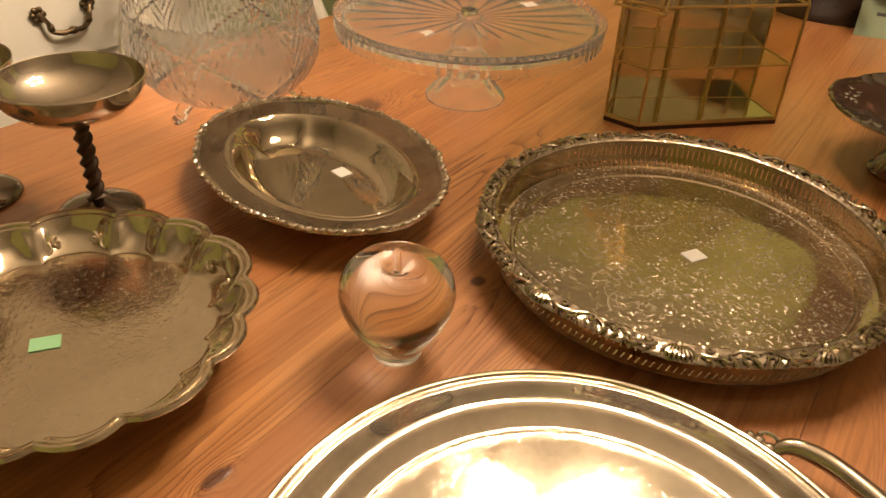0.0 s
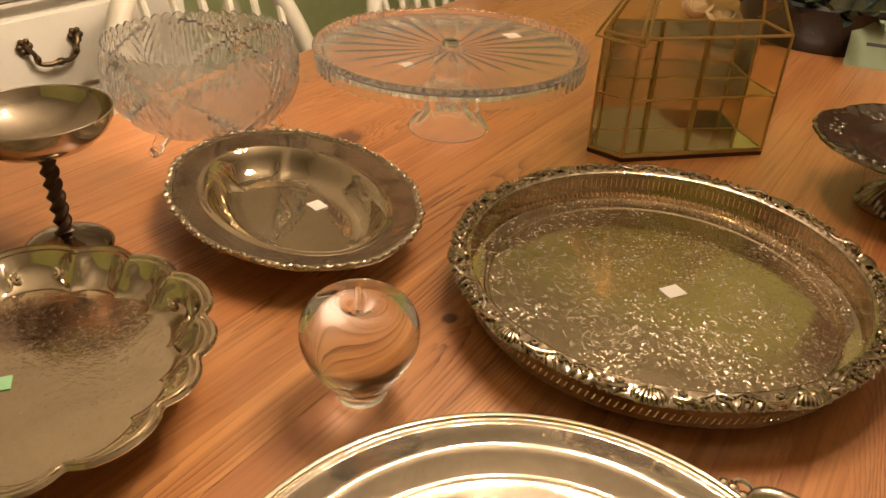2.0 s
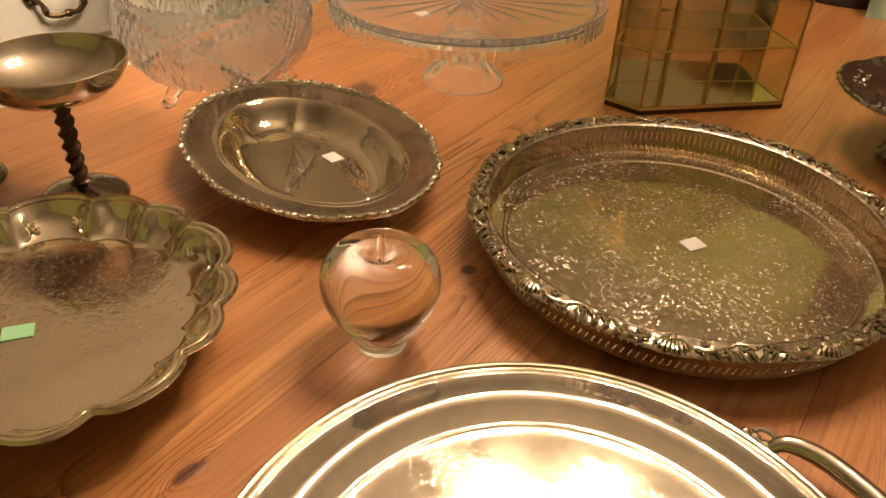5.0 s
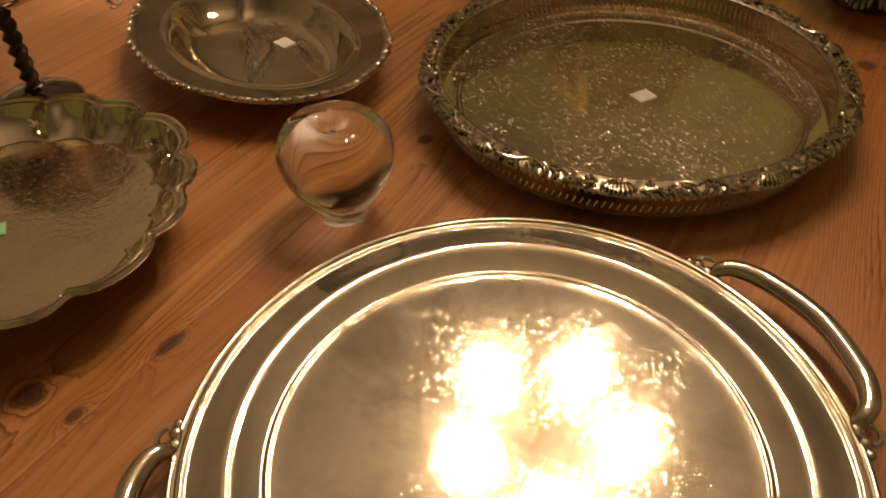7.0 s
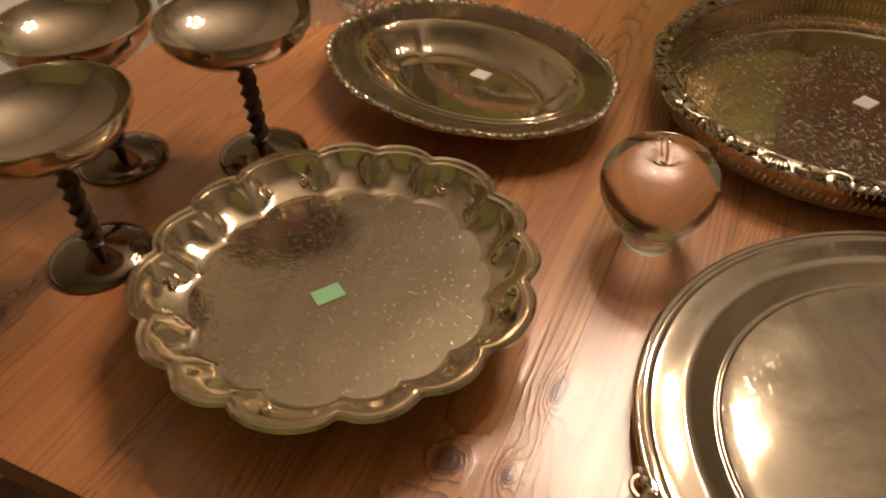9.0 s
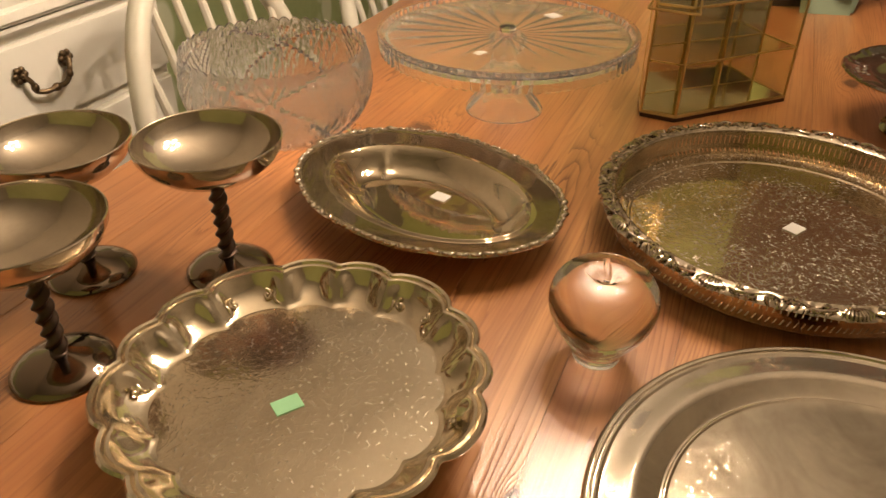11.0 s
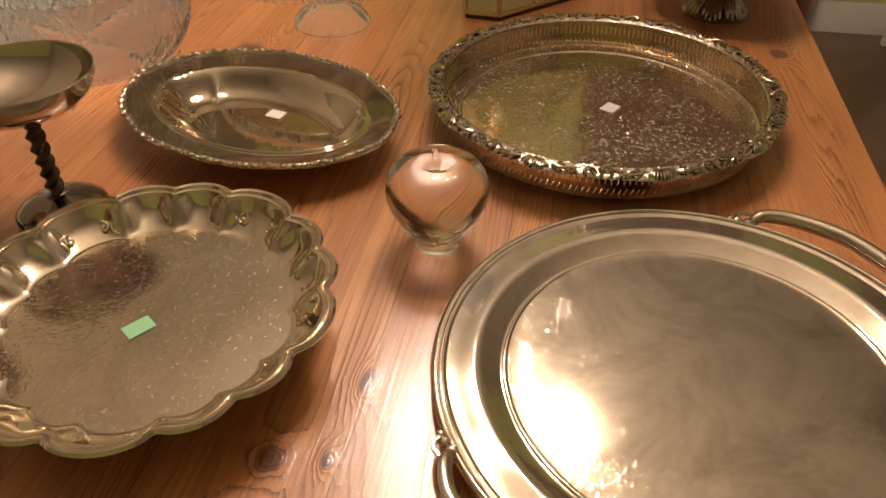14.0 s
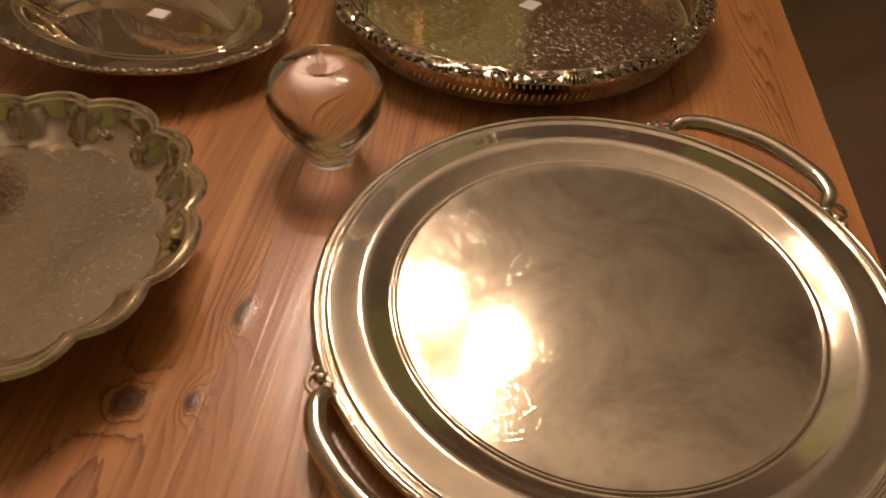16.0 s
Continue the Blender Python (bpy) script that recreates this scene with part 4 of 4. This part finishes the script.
# ---- display cabinet ----
def glass_house():
    """Small brass-framed glass house with a mirrored back and floor and one shelf."""
    ang = math.degrees(math.atan2(0.128, 0.124))
    t = thing("display_house", "small house-shaped brass and glass display cabinet, mirrored inside", "cabinet", (-0.011, 0.366, TT), ang)
    foot = [(0, 0), (0.178, 0), (0.178, 0.060), (0.0, 0.076), (-0.028, 0.034)]
    eave, top = 0.143, 0.232
    ridge = [(0.030, 0.040), (0.150, 0.040)]
    P = lambda xy, z: (xy[0], xy[1], z)
    n = len(foot)

    def bar(name, a, b, r=0.0017, label=""):
        bm = bmesh.new()
        tube(bm, [a, b], r, 6)
        part(name, bm, BRASS, t, label)

    for k in range(n):
        a, b = foot[k], foot[(k + 1) % n]
        bar("corner_post", P(a, 0.006), P(a, eave))
        bar("bottom_bar", P(a, 0.007), P(b, 0.007), 0.0022)
        bar("eave_bar", P(a, eave), P(b, eave))
        bar("shelf_bar", P(a, 0.074), P(b, 0.074), 0.0012)
    r0, r1 = P(ridge[0], top), P(ridge[1], top)
    bar("ridge_bar", r0, r1)
    for a, e in ((foot[0], r0), (foot[1], r1), (foot[2], r1), (foot[3], r0), (foot[4], r0)):
        bar("roof_bar", P(a, eave), e)

    def pane(name, pts, mat, label=""):
        bm = bmesh.new()
        vs = [bm.verts.new(p) for p in pts]
        f = bm.faces.new(vs)
        nrm = Vector((0, 0, 0))
        f.normal_update()
        nrm = f.normal * 0.0012
        g = bmesh.ops.extrude_face_region(bm, geom=[f])
        bmesh.ops.translate(bm, vec=nrm, verts=[v for v in g["geom"] if isinstance(v, bmesh.types.BMVert)])
        ob = part(name, bm, mat, t, label, smooth=0)
        if mat is PANE:
            ob.visible_shadow = False
        return ob

    for k in (0, 1, 4):
        a, b = foot[k], foot[(k + 1) % n]
        pane("wall_pane", [P(a, 0.008), P(b, 0.008), P(b, eave - 0.001), P(a, eave - 0.001)], PANE)
    for k in (2, 3):
        a, b = foot[k], foot[(k + 1) % n]
        pane("mirror_back", [P(a, 0.008), P(b, 0.008), P(b, eave - 0.001), P(a, eave - 0.001)], MIRROR, "aged mirror back")
    for f in (0.33, 0.66):
        q = (foot[3][0] + (foot[2][0] - foot[3][0]) * f, foot[3][1] + (foot[2][1] - foot[3][1]) * f - 0.003)
        bar("mullion", P(q, 0.008), P(q, eave), 0.0020, "brass strip on the mirror")
    sh = lambda s: [(0.075 + (x - 0.075) * s, 0.036 + (y - 0.036) * s) for x, y in foot]
    pane("mirror_floor", [P(q, 0.0075) for q in sh(0.97)], MIRROR, "mirrored floor")
    pane("shelf", [P(q, 0.074) for q in sh(0.97)], PANE, "clear glass shelf")
    pane("roof_pane", [P(foot[0], eave), P(foot[1], eave), r1, r0], PANE)
    pane("roof_pane", [P(foot[1], eave), P(foot[2], eave), r1], PANE)
    pane("roof_pane", [P(foot[2], eave), P(foot[3], eave), r0, r1], PANE)
    # hinged roof flap over the bay, with its own brass edge
    fl = [(-0.036, 0.040, eave - 0.006), (0.002, -0.008, eave - 0.006), (0.034, 0.036, top), (0.028, 0.042, top)]
    door = pane("roof_flap", fl, PANE, "hinged glass roof flap")
    for a, b in zip(fl, fl[1:] + fl[:1]):
        bm = bmesh.new()
        tube(bm, [a, b], 0.0016, 6)
        part("flap_edge", bm, BRASS, door, "thin brass edge")
    bm = bmesh.new()
    vs = []
    for x, y in foot:
        vs.append(bm.verts.new((0.075 + (x - 0.075) * 1.01, 0.036 + (y - 0.036) * 1.02, 0.0)))
    f = bm.faces.new(vs)
    g = bmesh.ops.extrude_face_region(bm, geom=[f])
    bmesh.ops.translate(bm, vec=(0, 0, 0.006), verts=[v for v in g["geom"] if isinstance(v, bmesh.types.BMVert)])
    part("base", bm, BRONZE, t, "dark metal base")
    return t


glass_house()


# ---- far end of the table ----
def centrepiece():
    t = thing("planter", "black ceramic planter full of dark artificial leaves", "planter", (0.06, 1.10, TT))
    part("pot", lathe(40, [(0.0, 0.0), (0.13, 0.0), (0.15, 0.03), (0.155, 0.075), (0.150, 0.08), (0.140, 0.06), (0.0, 0.055)]), BLACK, t, "low black bowl")
    rnd = random.Random(8)
    bm = bmesh.new()
    for k in range(150):
        a, r = rnd.uniform(0, 6.28), 0.19 * math.sqrt(rnd.random())
        z = 0.05 + rnd.random() * 0.16 * (1 - r / 0.26)
        L, W = rnd.uniform(0.03, 0.055), rnd.uniform(0.012, 0.02)
        m = pose(r * math.cos(a), r * math.sin(a), z, rnd.uniform(-50, 50), rnd.uniform(-60, 20), math.degrees(a))
        pts = [(0, 0, 0), (L * 0.35, W, 0.004), (L * 0.8, W * 0.6, 0.002), (L, 0, -0.004), (L * 0.8, -W * 0.6, 0.002), (L * 0.35, -W, 0.004)]
        vs = [bm.verts.new(m @ Vector(p)) for p in pts]
        mid = bm.verts.new(m @ Vector((L * 0.5, 0, -0.003)))
        for q in range(6):
            bm.faces.new((vs[q], vs[(q + 1) % 6], mid))
    tagged(part("leaves", bm, LEAF_DARK, t, "dark green artificial leaves"), kind="stuff")
    return t


centrepiece()


def flower(at, turn):
    t = thing("flower", "dusty cream artificial rose among dark leaves", "flower", at, turn, "artificial flowers")
    for k in range(9):
        a = k * 2.4
        r = 0.006 + 0.0022 * k
        bm = bmesh.new()
        vs = blob(bm, (0, 0, 0), 0.016, (1, 0.35, 1.1), 8)
        bmesh.ops.rotate(bm, cent=(0, 0, 0), matrix=Matrix.Rotation(0.12 * k, 3, "X"), verts=vs)
        bmesh.ops.translate(bm, vec=(0, -r, 0.022 - 0.0006 * k), verts=vs)
        bmesh.ops.rotate(bm, cent=(0, 0, 0), matrix=Matrix.Rotation(a, 3, "Z"), verts=vs)
        part("petal", bm, PETAL, t)
    return t


flower((-0.155, 1.04, TT), 0)
flower((-0.09, 1.00, TT), 40)


def price_card(at, turn, lean, size):
    t = thing("price_card", "folded sage-green price card leaning at the planter", "card", at, turn, "price cards")
    w, h = size
    bm = bmesh.new()
    box(bm, -w / 2, w / 2, -0.0006, 0.0006, 0, h, 0, pose(0, 0, 0, lean, 0, 0))
    part("front_leaf", bm, CARD_GREEN, t, smooth=0)
    bm = bmesh.new()
    box(bm, -w * 0.2, w * 0.25, -0.0010, -0.0006, h * 0.45, h * 0.52, 0, pose(0, 0, 0, lean, 0, 0))
    part("pen_mark", bm, INK, t, "short unreadable pen mark", smooth=0)
    return t


price_card((0.165, 0.950, TT), 12, -22, (0.085, 0.075))
price_card((0.170, 0.985, TT + 0.002), -22, -30, (0.09, 0.08))


def lantern():
    t = thing("table_lamp", "brown glazed jar lamp base with a steel foot band", "lamp", (0.315, 0.965, TT))
    part("foot_band", lathe(48, [(0.0, 0.0), (0.041, 0.0), (0.042, 0.003), (0.040, 0.020), (0.036, 0.023), (0.0, 0.023)]), STEEL, t, "polished steel foot band")
    part("jar", lathe(48, [(0.0, 0.022), (0.034, 0.022), (0.037, 0.05), (0.040, 0.11), (0.036, 0.17), (0.020, 0.20), (0.014, 0.23), (0.0, 0.235)]), COPPER, t, "brown glazed jar")
    return t


lantern()


# ---- chairs, dresser and the rest ----
def windsor_chair(at, turn, group="white spindle-back chairs"):
    """Cream hoop-back chair; it faces +x, and its back leans to -x."""
    t = thing("spindle_chair", "cream-painted hoop-back wooden chair with turned spindles", "chair", at, turn, group)
    bm = bmesh.new()
    loft(48, lambda a: [(0.21 * math.cos(a) + 0.02, 0.215 * math.sin(a), 0.425), (0.225 * math.cos(a) + 0.02, 0.23 * math.sin(a), 0.435), (0.225 * math.cos(a) + 0.02, 0.23 * math.sin(a), 0.452), (0.20 * math.cos(a) + 0.02, 0.205 * math.sin(a), 0.46), (0.05 * math.cos(a), 0.05 * math.sin(a), 0.452)], bm=bm, cap0=True, cap1=True)
    part("seat", bm, WHITE_PAINT, t, "saddled wooden seat")
    lean = 0.28
    back = lambda y, z: (-0.16 - lean * (z - 0.45), y, z)
    H = 0.90
    hoop = []
    for k in range(41):
        q = math.pi * k / 40
        y = -0.215 * math.cos(q) * (1 + 0.04 * math.sin(q))
        z = 0.45 + (H - 0.45) * math.sin(q) ** 0.75
        hoop.append(back(y, z))
    bm = bmesh.new()
    tube(bm, hoop, 0.0165, 10)
    part("hoop", bm, WHITE_PAINT, t, "bent hoop of the back")
    for k in range(7):
        y = -0.135 + 0.045 * k
        yt = y * 1.15
        q = math.acos(max(-1, min(1, -yt / 0.220)))
        zt = 0.45 + (H - 0.45) * math.sin(q) ** 0.75
        bm = bmesh.new()
        tube(bm, [back(y, 0.45), back(y * 1.05, 0.58), back(yt, zt)], [0.006, 0.0085, 0.006], 8)
        part("spindle", bm, WHITE_PAINT, t)
    for sx in (-1, 1):
        for sy in (-1, 1):
            bm = bmesh.new()
            p0, p1 = Vector((0.02 + sx * 0.14, sy * 0.14, 0.43)), Vector((0.02 + sx * 0.20, sy * 0.20, 0.0))
            line = [p0.lerp(p1, k / 8) for k in range(9)]
            tube(bm, line, [0.014, 0.018, 0.020, 0.015, 0.021, 0.019, 0.015, 0.013, 0.011], 10)
            part("leg", bm, WHITE_PAINT, t)
    for sy in (-1, 1):
        bm = bmesh.new()
        tube(bm, [(-0.155, sy * 0.175, 0.18), (0.02, sy * 0.175, 0.19), (0.195, sy * 0.175, 0.18)], [0.008, 0.012, 0.008], 8)
        part("stretcher", bm, WHITE_PAINT, t)
    return t


chair = windsor_chair((-0.46, 0.365, 0), 0)
copy_thing(chair, pose(-0.46, 0.945, 0, 0, 0, 0))
copy_thing(chair, pose(0.30, 1.165, 0, 0, 0, 167))


def dresser():
    t = thing("dresser", "white painted dresser with drawers and antique metal pulls", "dresser", (-0.93, 0, 0))
    y0, y1 = -0.75, 0.50
    bm = bmesh.new()
    box(bm, -0.40, -0.012, y0, y1, 0.06, 0.80, 0.004)
    part("body", bm, DRESSER_PAINT, t)
    bm = bmesh.new()
    box(bm, -0.41, 0.022, y0 - 0.02, y1 + 0.02, 0.815, 0.840, 0.006)
    box(bm, -0.405, 0.010, y0 - 0.01, y1 + 0.01, 0.800, 0.815, 0.004)
    part("top", bm, DRESSER_PAINT, t, "moulded dresser top")
    bm = bmesh.new()
    box(bm, -0.38, -0.03, y0 + 0.02, y1 - 0.02, 0.0, 0.06)
    part("plinth", bm, DRESSER_PAINT, t)
    cols = [(-0.735, -0.13), (-0.115, 0.49)]
    for ya, yb in cols:
        for za, zb in ((0.655, 0.785), (0.46, 0.64), (0.27, 0.445), (0.08, 0.255)):
            bm = bmesh.new()
            box(bm, -0.012, 0.004, ya, yb, za, zb, 0.005)
            d = part("drawer", bm, DRESSER_PAINT, t)
            mids = (ya + 0.13, yb - 0.27)
            for c in mids:
                zc = (za + zb) / 2 + 0.022
                for s in (-1, 1):
                    bm = bmesh.new()
                    for k in range(6):
                        q = k * math.pi / 3
                        blob(bm, (0.009, c + s * 0.043 + 0.0085 * math.cos(q), zc + 0.0085 * math.sin(q)), 0.0055, (0.8, 1, 1), 8)
                    blob(bm, (0.013, c + s * 0.043, zc), 0.0055, (1, 1, 1), 8)
                    part("pull_rosette", bm, PULL, d, "cast rosette of the pull")
                bm = bmesh.new()
                tube(bm, smooth_line([(0.014, c - 0.043, zc), (0.020, c - 0.036, zc - 0.012), (0.018, c - 0.032, zc - 0.026), (0.024, c - 0.016, zc - 0.031), (0.025, c, zc - 0.029), (0.024, c + 0.016, zc - 0.031), (0.018, c + 0.032, zc - 0.026), (0.020, c + 0.036, zc - 0.012), (0.014, c + 0.043, zc)], 5), 0.0040, 8)
                blob(bm, (0.020, c - 0.033, zc - 0.020), 0.0058, (1, 1, 1.3), 8)
                blob(bm, (0.020, c + 0.033, zc - 0.020), 0.0058, (1, 1, 1.3), 8)
                blob(bm, (0.025, c, zc - 0.030), 0.0065, (1, 1.4, 1), 8)
                part("pull_bail", bm, PULL, d, "curved metal bail")
    return t


dresser()


def curtain():
    t = thing("curtain", "brown floral cloth curtain hanging in soft folds", "curtain", (0.14, 2.22, 0))
    bm = bmesh.new()
    n = 150
    rows = []
    for z in (0.004, 0.6, 1.2, 1.8, 2.30):
        rows.append([bm.verts.new((0.74 * k / n, 0.03 * math.sin(k * 0.62) + 0.012 * math.sin(k * 0.23 + z), z)) for k in range(n + 1)])
    for a, b in zip(rows, rows[1:]):
        for k in range(n):
            bm.faces.new((a[k], a[k + 1], b[k + 1], b[k]))
    g = bmesh.ops.extrude_face_region(bm, geom=list(bm.faces))
    bmesh.ops.translate(bm, vec=(0, 0.003, 0), verts=[v for v in g["geom"] if isinstance(v, bmesh.types.BMVert)])
    part("cloth", bm, CLOTH, t)
    bm = bmesh.new()
    tube(bm, [(-0.1, 0.03, 2.31), (0.84, 0.03, 2.31)], 0.012, 10)
    part("rod", bm, LAMP_METAL, t, "thin brass curtain rod")
    return t


curtain()


def plant_stand():
    t = thing("folding_stand", "thin white metal folding stand against the wall", "stand", (1.20, 2.18, 0))
    for x, x2 in ((0.0, -0.02), (0.36, 0.38)):
        for y in (-0.14, 0.06):
            bm = bmesh.new()
            tube(bm, [(x2, y, 0.012), (x, y * 0.6, 0.78)], 0.010, 8)
            leg = part("leg", bm, WHITE_PAINT, t)
            bm = bmesh.new()
            box(bm, x2 - 0.014, x2 + 0.014, y - 0.014, y + 0.014, 0.0, 0.03, 0.003)
            part("foot_cap", bm, WHITE_PAINT, leg)
    for z in (0.20, 0.55):
        bm = bmesh.new()
        tube(bm, [(-0.01, -0.11, z), (0.37, -0.11, z - 0.10)], 0.007, 8)
        part("cross_bar", bm, WHITE_PAINT, t)
    bm = bmesh.new()
    box(bm, -0.02, 0.38, -0.12, 0.07, 0.775, 0.795, 0.004)
    part("shelf", bm, WHITE_PAINT, t)
    return t


plant_stand()


def chandelier():
    """Five-armed lamp over the table; its bulbs light the room, above added cups that dim straight below."""
    t = thing("chandelier", "five-armed brass ceiling lamp with glowing bulbs", "lamp", (0.0, 0.342, 0))
    z = 1.60
    bm = bmesh.new()
    tube(bm, [(0, 0, z + 0.02), (0, 0, ZC)], 0.008, 8)
    part("rod", bm, LAMP_METAL, t)
    part("hub", lathe(24, [(0.0, z - 0.06), (0.012, z - 0.055), (0.026, z - 0.03), (0.030, z), (0.018, z + 0.03), (0.012, z + 0.05), (0.0, z + 0.06)]), LAMP_METAL, t)
    for k in range(5):
        a = radians(17 + 72 * k)
        c, s = math.cos(a), math.sin(a)
        R = 0.15
        bm = bmesh.new()
        tube(bm, bez((0.02 * c, 0.02 * s, z - 0.02), (0.06 * c, 0.06 * s, z - 0.13), (R * c, R * s, z - 0.13), (R * c, R * s, z - DIM_CUP_DROP - 0.006), 10), 0.005, 8)
        arm = part("arm", bm, LAMP_METAL, t)
        # unseen cup, sized to block part of the bulb's downward light
        cup = lathe(24, [(0.0, z - DIM_CUP_DROP - 0.008), (0.010, z - DIM_CUP_DROP - 0.008), (DIM_CUP_R, z - DIM_CUP_DROP), (DIM_CUP_R, z - DIM_CUP_DROP + 0.002), (0.012, z - DIM_CUP_DROP - 0.003), (0.011, z - 0.026), (0.0, z - 0.026)])
        bmesh.ops.translate(cup, vec=(R * c, R * s, 0), verts=cup.verts)
        part("socket", cup, LAMP_METAL, arm, "bulb socket with an added cup that dims the table below")
        bm = bmesh.new()
        blob(bm, (R * c, R * s, z), 0.030, (1, 1, 1.1), 20)
        part("bulb", bm, BULB_GLOW, arm, "glowing warm bulb")
    return t


chandelier()
